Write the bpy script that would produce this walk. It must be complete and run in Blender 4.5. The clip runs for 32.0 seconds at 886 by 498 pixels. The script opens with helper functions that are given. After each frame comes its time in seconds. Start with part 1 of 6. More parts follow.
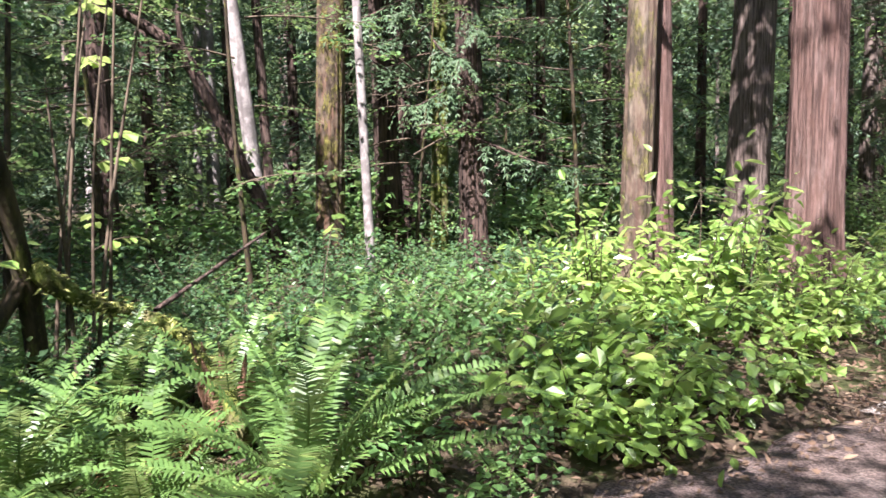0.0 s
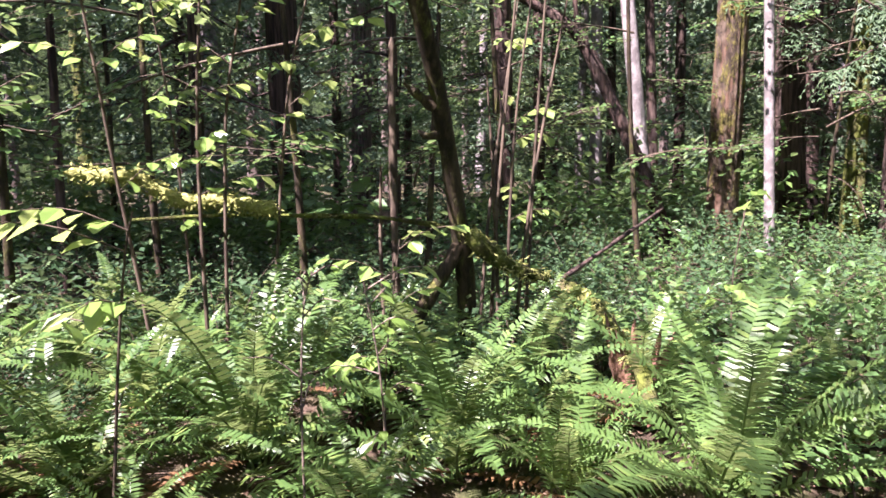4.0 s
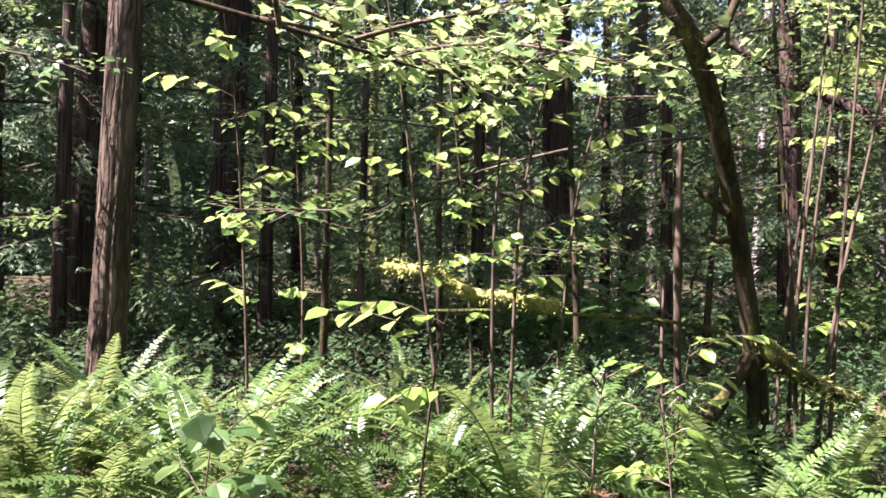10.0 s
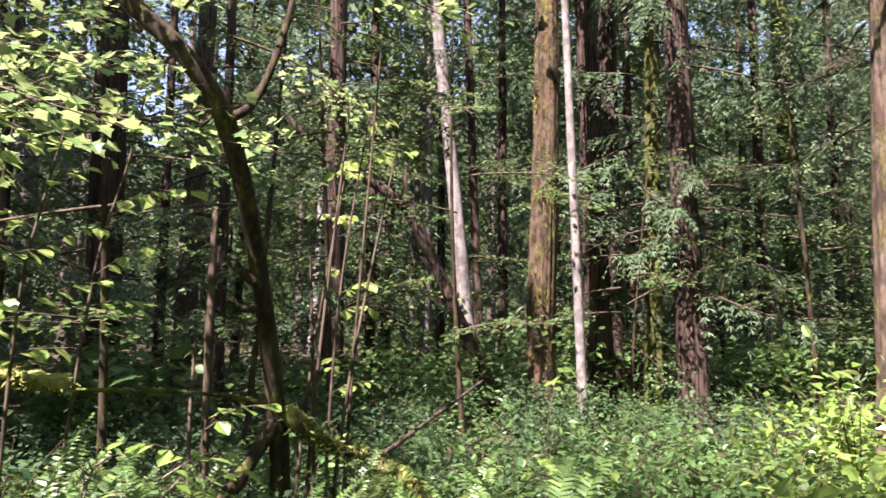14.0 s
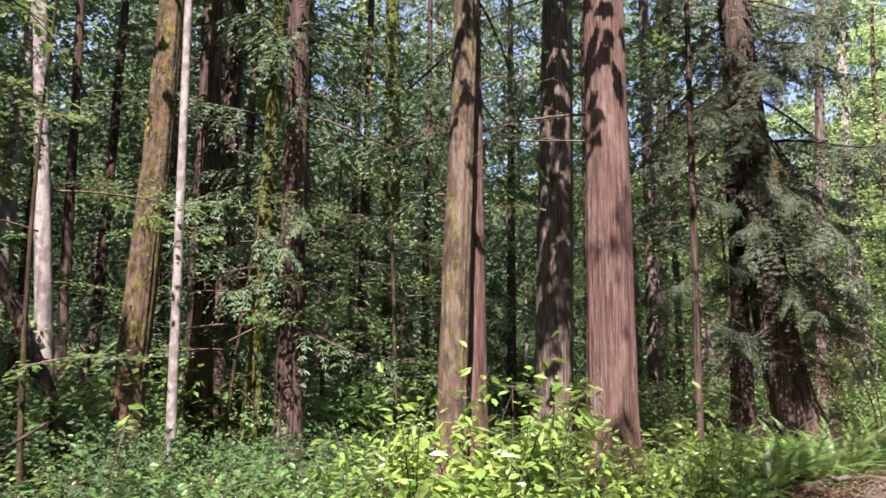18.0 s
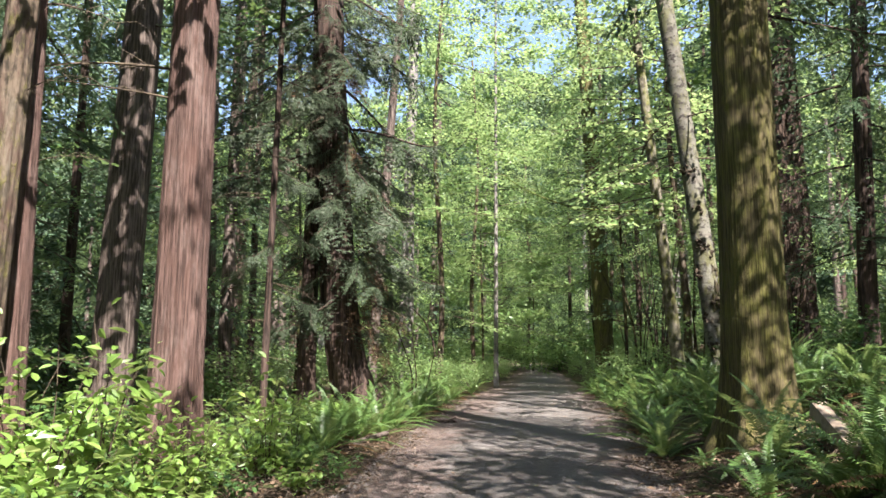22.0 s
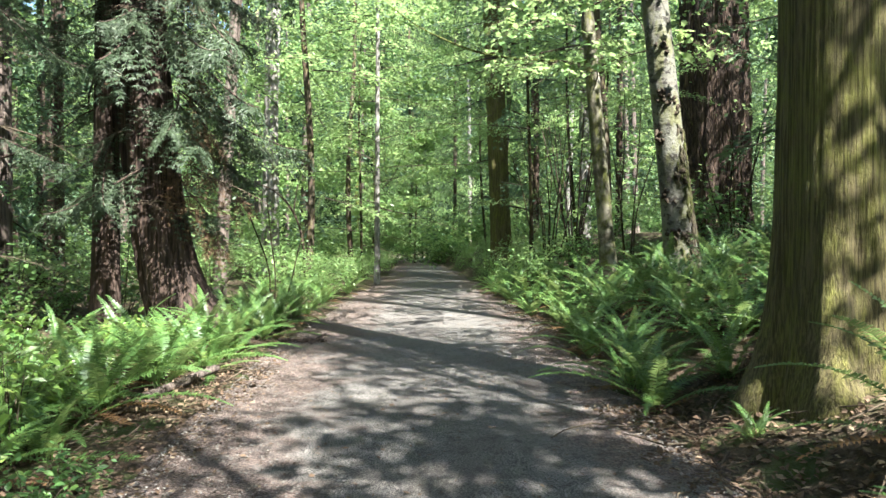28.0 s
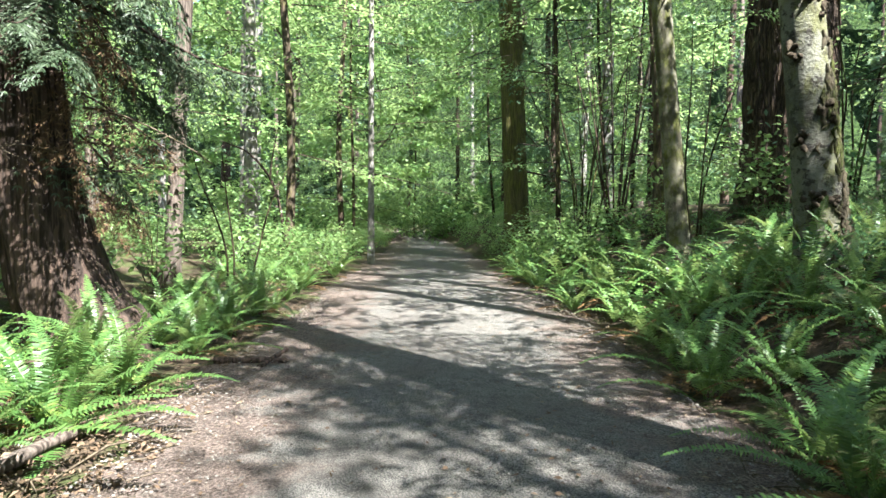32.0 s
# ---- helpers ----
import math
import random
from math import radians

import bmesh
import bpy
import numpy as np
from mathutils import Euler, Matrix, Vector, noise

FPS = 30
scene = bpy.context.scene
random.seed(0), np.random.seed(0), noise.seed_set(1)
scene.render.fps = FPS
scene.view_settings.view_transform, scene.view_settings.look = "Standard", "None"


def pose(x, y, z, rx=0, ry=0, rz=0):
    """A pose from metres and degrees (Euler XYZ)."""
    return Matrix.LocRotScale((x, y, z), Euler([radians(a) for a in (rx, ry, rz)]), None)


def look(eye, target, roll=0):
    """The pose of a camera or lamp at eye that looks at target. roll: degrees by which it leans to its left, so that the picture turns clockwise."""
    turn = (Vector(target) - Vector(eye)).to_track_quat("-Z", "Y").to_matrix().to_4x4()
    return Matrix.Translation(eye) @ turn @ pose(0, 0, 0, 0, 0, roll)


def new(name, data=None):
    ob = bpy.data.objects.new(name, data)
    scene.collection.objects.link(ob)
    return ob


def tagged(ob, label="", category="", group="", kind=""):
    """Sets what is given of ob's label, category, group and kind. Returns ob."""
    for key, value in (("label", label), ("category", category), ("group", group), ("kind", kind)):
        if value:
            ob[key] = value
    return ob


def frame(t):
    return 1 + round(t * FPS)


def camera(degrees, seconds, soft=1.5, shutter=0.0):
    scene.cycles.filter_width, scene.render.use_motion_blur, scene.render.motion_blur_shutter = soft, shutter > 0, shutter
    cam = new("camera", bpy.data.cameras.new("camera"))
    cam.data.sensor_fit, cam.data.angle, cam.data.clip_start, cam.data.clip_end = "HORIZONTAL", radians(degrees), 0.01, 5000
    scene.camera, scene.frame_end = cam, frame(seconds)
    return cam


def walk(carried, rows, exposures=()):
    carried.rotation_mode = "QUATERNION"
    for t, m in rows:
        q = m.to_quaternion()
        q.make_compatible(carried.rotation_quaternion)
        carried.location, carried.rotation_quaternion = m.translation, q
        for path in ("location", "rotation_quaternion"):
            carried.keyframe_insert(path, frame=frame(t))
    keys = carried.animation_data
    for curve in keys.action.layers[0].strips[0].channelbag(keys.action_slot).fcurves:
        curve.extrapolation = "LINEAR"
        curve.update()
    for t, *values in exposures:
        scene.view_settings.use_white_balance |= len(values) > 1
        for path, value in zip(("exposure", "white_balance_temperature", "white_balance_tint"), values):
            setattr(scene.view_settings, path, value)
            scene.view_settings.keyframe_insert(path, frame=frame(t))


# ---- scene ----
# ---------------------------------------------------------------- camera and walk
cam = camera(63.1, 32.0, soft=1.5, shutter=0.25)


def eye_pose(x, y, z, yaw, pitch, roll):
    return pose(x, y, z, 90 + pitch, 0, yaw) @ pose(0, 0, 0, 0, 0, roll)


PATH = [
    (0.0, -0.025, -0.426, 1.551, 50.85, -5.27, -0.88),
    (1.0, -0.116, -0.507, 1.536, 58.27, -5.15, -1.25),
    (2.0, -0.159, -0.567, 1.532, 65.07, -5.47, -1.01),
    (3.0, -0.216, -0.633, 1.531, 72.26, -6.07, -0.89),
    (3.5, -0.229, -0.651, 1.525, 75.82, -6.30, -0.92),
    (5.5, -0.190, -0.747, 1.510, 89.57, -6.61, -0.50),
    (6.0, -0.175, -0.771, 1.511, 92.69, -6.62, -0.39),
    (7.0, -0.152, -0.810, 1.507, 98.22, -6.76, -0.84),
    (8.0, -0.138, -0.850, 1.496, 101.65, -6.50, -0.72),
    (9.0, -0.125, -0.838, 1.540, 102.17, -3.91, 0.16),
    (10.0, -0.115, -0.829, 1.561, 99.66, 1.01, 0.75),
    (11.0, -0.120, -0.775, 1.585, 95.07, 4.32, 0.35),
    (12.0, -0.124, -0.727, 1.599, 87.57, 5.83, 0.22),
    (13.0, -0.146, -0.648, 1.597, 76.71, 6.37, 0.46),
    (14.0, -0.154, -0.591, 1.603, 66.37, 6.29, 0.44),
    (14.5, -0.141, -0.575, 1.603, 62.19, 6.29, 0.39),
    (16.5, -0.035, -0.471, 1.577, 47.84, 8.94, 0.58),
    (17.0, 0.001, -0.447, 1.568, 43.75, 9.50, 0.72),
    (18.0, -0.023, -0.415, 1.566, 36.75, 9.72, 0.72),
    (19.0, -0.004, -0.404, 1.563, 29.01, 9.49, 0.56),
    (20.0, 0.004, -0.392, 1.564, 20.38, 9.35, 0.78),
    (21.0, -0.006, -0.416, 1.564, 10.97, 8.87, 0.75),
    (22.0, -0.009, -0.320, 1.560, 3.98, 7.72, 0.31),
    (23.0, -0.000, -0.000, 1.554, 0.75, 6.22, -0.01),
    (24.0, -0.068, 0.566, 1.542, -1.65, 4.71, -0.04),
    (25.0, -0.079, 1.371, 1.564, -4.05, 3.03, -0.01),
    (25.5, -0.094, 1.789, 1.568, -4.51, 2.46, 0.07),
    (27.5, -0.136, 3.649, 1.539, -5.37, -0.37, 0.01),
    (28.0, -0.138, 4.147, 1.532, -5.80, -0.83, 0.08),
    (29.0, -0.082, 5.044, 1.499, -6.88, -1.49, 0.75),
    (30.0, -0.048, 5.985, 1.474, -7.25, -2.07, 1.01),
    (31.0, -0.045, 6.884, 1.453, -6.60, -2.80, 0.50),
    (32.0, 0.000, 7.770, 1.464, -5.99, -2.91, 0.22),
]
walk(cam, [(t, eye_pose(*row)) for t, *row in PATH], exposures=[(0.0, 2.6, 6150, 26), (4.5, 2.75, 6200, 42), (10.0, 2.75, 6400, 38), (15.0, 2.3, 6650, 33), (20.0, 2.12, 6600, 24), (24.0, 2.55, 6350, 11), (28.0, 2.82, 6150, 7), (32.0, 2.95, 6050, 5)])

# ---------------------------------------------------------------- world, sun
SUN_ELEV, SUN_AZ = 56.0, 150.0          # azimuth clockwise from +y: the sun stands behind the walker, to the right
world = bpy.data.worlds.new("sky")
scene.world = world
world.use_nodes = True
wt = world.node_tree
wt.nodes.clear()
sky = wt.nodes.new("ShaderNodeTexSky")
sky.sky_type, sky.sun_disc = "NISHITA", False
sky.sun_elevation, sky.sun_rotation = radians(SUN_ELEV), radians(SUN_AZ)
back = wt.nodes.new("ShaderNodeBackground")
back.inputs["Strength"].default_value = 0.085
wout = wt.nodes.new("ShaderNodeOutputWorld")
wt.links.new(sky.outputs[0], back.inputs[0])
wt.links.new(back.outputs[0], wout.inputs[0])

sun_data = bpy.data.lights.new("sun", "SUN")
sun_data.energy, sun_data.angle, sun_data.color = 5.0, radians(0.45), (1.0, 0.95, 0.87)
sun = new("sun", sun_data)
az, el = radians(SUN_AZ), radians(SUN_ELEV)
sun_from = Vector((math.sin(az) * math.cos(el), math.cos(az) * math.cos(el), math.sin(el)))
sun.matrix_world = look(sun_from * 60, (0, 0, 0))
# ---------------------------------------------------------------- materials


class Nodes:
    """A small helper to write node trees."""

    def __init__(self, name):
        self.mat = bpy.data.materials.new(name)
        self.mat.use_nodes = True
        self.t = self.mat.node_tree
        self.t.nodes.clear()
        self.out = self.t.nodes.new("ShaderNodeOutputMaterial")

    def n(self, kind, **inputs):
        node = self.t.nodes.new("ShaderNode" + kind)
        for key, value in inputs.items():
            sock = node.inputs[int(key[1:]) if key[0] == "i" and key[1:].isdigit() else key.replace("_", " ")]
            if isinstance(value, bpy.types.NodeSocket):
                self.t.links.new(value, sock)
            else:
                sock.default_value = value
        return node

    def math(self, op, a, b=0.0):
        node = self.n("Math", i0=a, i1=b)
        node.operation = op
        return node.outputs[0]

    def mix(self, fac, a, b):
        node = self.n("Mix")
        node.data_type = "RGBA"
        for sock, value in ((node.inputs[0], fac), (node.inputs[6], a), (node.inputs[7], b)):
            if isinstance(value, bpy.types.NodeSocket):
                self.t.links.new(value, sock)
            else:
                sock.default_value = value if isinstance(value, float) else (*value, 1.0)
        return node.outputs[2]

    def ramp(self, fac, lo, hi):
        node = self.n("MapRange", Value=fac, From_Min=lo, From_Max=hi)
        node.interpolation_type = "SMOOTHSTEP"
        return node.outputs[0]

    def noise(self, vec, scale, detail=4.0, rough=0.6):
        return self.n("TexNoise", Vector=vec, Scale=scale, Detail=detail, Roughness=rough).outputs[0]

    def local(self, sx=1.0, sy=1.0, sz=1.0):
        """Object coordinates, shifted at random from object to object."""
        co = self.n("TexCoord").outputs["Object"]
        rnd = self.n("ObjectInfo").outputs["Random"]
        off = self.n("VectorMath", i0=co, i1=self.n("CombineXYZ", X=self.math("MULTIPLY", rnd, 71.0), Y=self.math("MULTIPLY", rnd, 37.0), Z=self.math("MULTIPLY", rnd, 53.0)).outputs[0])
        off.operation = "ADD"
        sc = self.n("VectorMath", i0=off.outputs[0], i1=(sx, sy, sz))
        sc.operation = "MULTIPLY"
        return sc.outputs[0]

    def bump(self, height, strength, distance):
        return self.n("Bump", Height=height, Strength=strength, Distance=distance).outputs[0]

    def done(self, shader):
        self.t.links.new(shader, self.out.inputs[0])
        return self.mat

    def principled(self, color, rough, normal=None, spec=0.4):
        p = self.n("BsdfPrincipled", Base_Color=color, Roughness=rough)
        p.inputs["Specular IOR Level"].default_value = spec
        if normal is not None:
            self.t.links.new(normal, p.inputs["Normal"])
        return p.outputs[0]


def leaf_material(name, dark, light, yellow, rough=0.5, through_share=0.42, spec=0.32):
    """Thin leaves: each leaf and each plant has its own shade of green, and light passes through."""
    k = Nodes(name)
    isl = k.n("NewGeometry").outputs["Random Per Island"]
    obj = k.n("ObjectInfo").outputs["Random"]
    co = k.n("TexCoord").outputs["Object"]
    blot = k.noise(co, 9.0, 3.0)
    base = k.mix(k.math("ADD", k.math("MULTIPLY", isl, 0.7), k.math("MULTIPLY", obj, 0.3)), dark, light)
    base = k.mix(k.math("MULTIPLY", k.ramp(isl, 0.86, 1.0), 0.7), base, yellow)
    base = k.mix(k.math("MULTIPLY", k.ramp(k.noise(k.n("NewGeometry").outputs["Position"], 0.35, 3.0), 0.4, 0.65), 0.45), base, light)
    base = k.mix(k.math("MULTIPLY", k.ramp(blot, 0.45, 0.75), 0.35), base, dark)
    p = k.principled(base, rough, spec=spec)
    glow = k.mix(0.45, base, yellow)
    bright = k.n("Gamma", Color=glow, Gamma=0.8).outputs[0]
    tr = k.n("BsdfTranslucent", Color=bright).outputs[0]
    return k.done(k.n("MixShader", i0=through_share, i1=p, i2=tr).outputs[0])


def bark_material(name, dark, mid, light, grain=(22.0, 22.0, 2.2), bump=0.9, depth=0.03, moss=None, moss_from=0.55, moss_to=0.7, streak=0.5, plates=0.0, patch=None):
    """Bark: vertical fibres or furrows, weathered streaks, and moss where it grows."""
    k = Nodes(name)
    fib = k.noise(k.local(*grain), 1.0, 6.0, 0.65)
    big = k.noise(k.local(4.5, 4.5, 0.9), 1.0, 6.0, 0.7)
    fine = k.noise(k.local(60, 60, 14), 1.0, 3.0, 0.7)
    height = k.math("ADD", fib, k.math("MULTIPLY", fine, 0.25))
    if plates:
        warp = k.n("TexNoise", Vector=k.local(6, 6, 2), Scale=1.0, Detail=4.0)
        bent = k.n("VectorMath", i0=warp.outputs["Color"], i1=(2.2, 2.2, 2.2), i2=k.local(13, 13, 1.3))
        bent.operation = "MULTIPLY_ADD"
        v = k.n("TexVoronoi", Vector=bent.outputs[0], Scale=1.0, Randomness=1.0)
        v.feature = "DISTANCE_TO_EDGE"
        crack = k.ramp(v.outputs["Distance"], 0.0, 0.22)
        height = k.math("ADD", height, k.math("MULTIPLY", crack, plates))
        col = k.mix(k.math("MULTIPLY", crack, k.ramp(fib, 0.3, 0.7)), dark, mid)
    else:
        col = k.mix(k.ramp(fib, 0.42, 0.58), dark, mid)
    col = k.mix(k.math("MULTIPLY", k.ramp(big, 0.48, 0.7), streak), col, light)
    if patch:
        pn = k.noise(k.local(6.0, 6.0, 1.6), 1.2, 6.0, 0.75)
        col = k.mix(k.math("MULTIPLY", k.ramp(pn, 0.46, 0.64), 0.8), col, patch)
    if moss:
        mn = k.noise(k.local(5.5, 5.5, 2.6), 1.2, 7.0, 0.78)
        fac = k.ramp(mn, moss_from, moss_to)
        mcol = k.mix(k.ramp(fib, 0.38, 0.62), tuple(c * 0.4 for c in moss), moss)
        col = k.mix(fac, col, mcol)
        height = k.math("ADD", height, k.math("MULTIPLY", fac, k.math("MULTIPLY", fine, 0.8)))
    return k.done(k.principled(col, 0.88, k.bump(height, bump, depth), 0.2))


def plain_material(name, a, b, scale=14.0, rough=0.85, bump=0.5, depth=0.01, spec=0.25):
    k = Nodes(name)
    nz = k.noise(k.local(), scale, 5.0, 0.65)
    isl = k.n("NewGeometry").outputs["Random Per Island"]
    col = k.mix(k.math("ADD", k.math("MULTIPLY", k.ramp(nz, 0.35, 0.65), 0.6), k.math("MULTIPLY", isl, 0.4)), a, b)
    return k.done(k.principled(col, rough, k.bump(nz, bump, depth), spec))


FERN = leaf_material("fern_green", (0.042, 0.10, 0.027), (0.12, 0.215, 0.055), (0.25, 0.32, 0.075), 0.4, 0.4, 0.45)
FERN_DEAD = leaf_material("fern_dead_brown", (0.09, 0.05, 0.026), (0.18, 0.105, 0.05), (0.26, 0.17, 0.07), 0.8, 0.25, 0.1)
LEAF_BRIGHT = leaf_material("leaf_bright_green", (0.10, 0.20, 0.035), (0.22, 0.35, 0.08), (0.38, 0.45, 0.11), 0.34, 0.45, 0.6)
LEAF_MID = leaf_material("leaf_mid_green", (0.045, 0.11, 0.035), (0.095, 0.19, 0.055), (0.18, 0.27, 0.06), 0.4, 0.40)
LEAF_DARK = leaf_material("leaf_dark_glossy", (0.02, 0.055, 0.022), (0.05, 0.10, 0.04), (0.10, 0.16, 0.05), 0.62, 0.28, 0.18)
LEAF_MAPLE = leaf_material("leaf_maple", (0.09, 0.19, 0.055), (0.22, 0.34, 0.12), (0.34, 0.43, 0.13), 0.4, 0.54, 0.5)
NEEDLE = leaf_material("cedar_spray_green", (0.04, 0.085, 0.04), (0.10, 0.165, 0.08), (0.16, 0.22, 0.09), 0.5, 0.22)
NEEDLE_DULL = leaf_material("cedar_spray_grey_green", (0.022, 0.04, 0.02), (0.068, 0.098, 0.052), (0.14, 0.17, 0.095), 0.5, 0.2, 0.35)
# paler, bluer copy of NEEDLE: far sunlight and haze are put into its colour
NEEDLE_FAR_LIT = leaf_material("conifer_far_lit_haze", (0.045, 0.095, 0.055), (0.125, 0.20, 0.115), (0.20, 0.27, 0.14), 0.5, 0.4)
CROWN = leaf_material("crown_green", (0.035, 0.08, 0.025), (0.09, 0.17, 0.045), (0.17, 0.25, 0.05), 0.5, 0.35)
CEDAR_DRY = leaf_material("cedar_spray_dead", (0.07, 0.042, 0.025), (0.15, 0.095, 0.055), (0.20, 0.14, 0.08), 0.8, 0.15, 0.1)
LITTER = leaf_material("litter_brown", (0.06, 0.037, 0.024), (0.18, 0.125, 0.085), (0.30, 0.24, 0.16), 0.85, 0.1, 0.1)
BARK_RED = bark_material("bark_red_cedar", (0.06, 0.037, 0.03), (0.16, 0.10, 0.083), (0.31, 0.235, 0.205), (44, 44, 1.5), 1.0, 0.045, streak=0.45, patch=(0.105, 0.06, 0.047))
BARK_GREY = bark_material("bark_grey_cedar", (0.05, 0.038, 0.032), (0.15, 0.118, 0.10), (0.22, 0.185, 0.16), (32, 32, 2.0), 1.0, 0.03, streak=0.5)
BARK_OLIVE = bark_material("bark_olive_cedar", (0.05, 0.04, 0.02), (0.128, 0.105, 0.052), (0.195, 0.164, 0.094), (70, 70, 1.5), 1.0, 0.022, moss=(0.165, 0.16, 0.042), moss_from=0.38, moss_to=0.66, streak=0.45)
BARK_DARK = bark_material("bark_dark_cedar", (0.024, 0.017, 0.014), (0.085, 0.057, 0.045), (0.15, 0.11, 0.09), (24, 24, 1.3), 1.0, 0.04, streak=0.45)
BARK_FIR = bark_material("bark_furrowed_fir", (0.035, 0.024, 0.019), (0.15, 0.10, 0.074), (0.21, 0.155, 0.12), (24, 24, 1.6), 1.0, 0.05, plates=0.9, streak=0.35)
BARK_FIRLIT = bark_material("bark_brown_fir", (0.05, 0.036, 0.026), (0.17, 0.13, 0.09), (0.24, 0.19, 0.135), (20, 20, 2.4), 1.0, 0.04, plates=0.6, streak=0.35)
BARK_PALE = bark_material("bark_pale_alder", (0.13, 0.118, 0.11), (0.245, 0.225, 0.21), (0.37, 0.345, 0.325), (7, 7, 5), 0.5, 0.015, moss=(0.14, 0.15, 0.04), moss_from=0.66, moss_to=0.8, streak=0.6)
BARK_ALDER = bark_material("bark_alder_patched", (0.12, 0.105, 0.085), (0.27, 0.245, 0.205), (0.42, 0.39, 0.34), (6, 6, 8), 0.6, 0.02, moss=(0.12, 0.13, 0.035), moss_from=0.50, moss_to=0.66, streak=0.6, patch=(0.10, 0.075, 0.055))
def birch_material():
    """Pale alder bark with dark bands across, rough black patches and some moss."""
    k = Nodes("bark_birch_like_alder")
    wide, fine = k.noise(k.local(2.2, 2.2, 1.2), 1.0, 5.0, 0.7), k.noise(k.local(30, 30, 30), 1.0, 4.0, 0.7)
    band, scar = k.noise(k.local(1.6, 1.6, 11), 1.0, 4.0, 0.6), k.noise(k.local(7, 7, 9), 1.0, 5.0, 0.7)
    col = k.mix(k.ramp(wide, 0.35, 0.6), (0.06, 0.058, 0.043), (0.15, 0.145, 0.118))
    col = k.mix(k.math("MULTIPLY", k.ramp(band, 0.55, 0.66), 0.8), col, (0.13, 0.115, 0.095))
    col = k.mix(k.ramp(scar, 0.5, 0.57), col, (0.035, 0.03, 0.025))
    col = k.mix(k.math("MULTIPLY", k.ramp(k.noise(k.local(4, 4, 2), 1.0, 6.0, 0.75), 0.46, 0.62), 0.8), col, (0.12, 0.12, 0.05))
    h = k.math("ADD", fine, k.math("MULTIPLY", scar, 2.0))
    return k.done(k.principled(col, 0.8, k.bump(h, 0.8, 0.02), 0.3))


BARK_BIRCH = birch_material()
BARK_MOSSY = bark_material("bark_mossy_maple", (0.03, 0.022, 0.015), (0.105, 0.08, 0.055), (0.20, 0.165, 0.12), (9, 9, 5), 1.0, 0.06, moss=(0.27, 0.25, 0.06), moss_from=0.48, moss_to=0.62, streak=0.5, patch=(0.15, 0.085, 0.055))
BARK_GREENMOSS = bark_material("bark_green_moss", (0.05, 0.045, 0.02), (0.11, 0.10, 0.045), (0.16, 0.15, 0.07), (9, 9, 4), 1.0, 0.03, moss=(0.13, 0.16, 0.03), moss_from=0.36, moss_to=0.55)
BARK_VINE = bark_material("bark_vine_maple", (0.018, 0.014, 0.009), (0.05, 0.037, 0.022), (0.075, 0.058, 0.034), (14, 14, 4), 0.8, 0.015, moss=(0.12, 0.13, 0.03), moss_from=0.5, moss_to=0.66)
BARK_TWIN = bark_material("bark_brown_mossy", (0.035, 0.028, 0.02), (0.12, 0.092, 0.066), (0.21, 0.18, 0.135), (14, 14, 4), 0.9, 0.025, moss=(0.17, 0.16, 0.045), moss_from=0.5, moss_to=0.66, streak=0.5, patch=(0.07, 0.042, 0.032))
BARK_SAP = bark_material("bark_mossy_grey_alder", (0.07, 0.062, 0.045), (0.18, 0.165, 0.125), (0.27, 0.25, 0.20), (8, 8, 6), 0.7, 0.02, moss=(0.15, 0.155, 0.045), moss_from=0.45, moss_to=0.62, streak=0.5)
STEM = bark_material("stem_brown", (0.045, 0.034, 0.024), (0.10, 0.077, 0.053), (0.16, 0.128, 0.092), (20, 20, 6), 0.5, 0.006)
STEM_PALE = bark_material("stem_pale_dead", (0.10, 0.075, 0.058), (0.21, 0.165, 0.13), (0.31, 0.26, 0.21), (30, 30, 8), 0.5, 0.005)
MOSS = plain_material("moss_yellow_green", (0.17, 0.19, 0.05), (0.38, 0.39, 0.14), 40.0, 0.95, 1.0, 0.02, 0.1)
ROTWOOD = plain_material("rotten_red_wood", (0.09, 0.045, 0.03), (0.25, 0.14, 0.09), 18.0, 0.9, 1.0, 0.02)
PEBBLE = plain_material("pebble_grey", (0.06, 0.054, 0.047), (0.25, 0.225, 0.20), 20.0, 0.85)
CUTWOOD = plain_material("cut_wood_grey", (0.13, 0.10, 0.075), (0.29, 0.235, 0.18), 10.0, 0.85)


def ground_material():
    k = Nodes("forest_floor")
    co = k.n("TexCoord").outputs["Object"]
    a, b = k.noise(co, 1.1, 6.0, 0.65), k.noise(co, 9.0, 6.0, 0.7)
    c = k.noise(co, 45.0, 4.0, 0.7)
    col = k.mix(k.ramp(b, 0.35, 0.65), (0.03, 0.022, 0.015), (0.095, 0.068, 0.047))
    col = k.mix(k.math("MULTIPLY", k.ramp(c, 0.55, 0.7), 0.5), col, (0.20, 0.145, 0.10))
    col = k.mix(k.math("MULTIPLY", k.ramp(a, 0.45, 0.6), 0.8), col, (0.055, 0.075, 0.022))
    h = k.math("ADD", b, k.math("MULTIPLY", c, 0.5))
    return k.done(k.principled(col, 0.95, k.bump(h, 1.0, 0.05), 0.15))


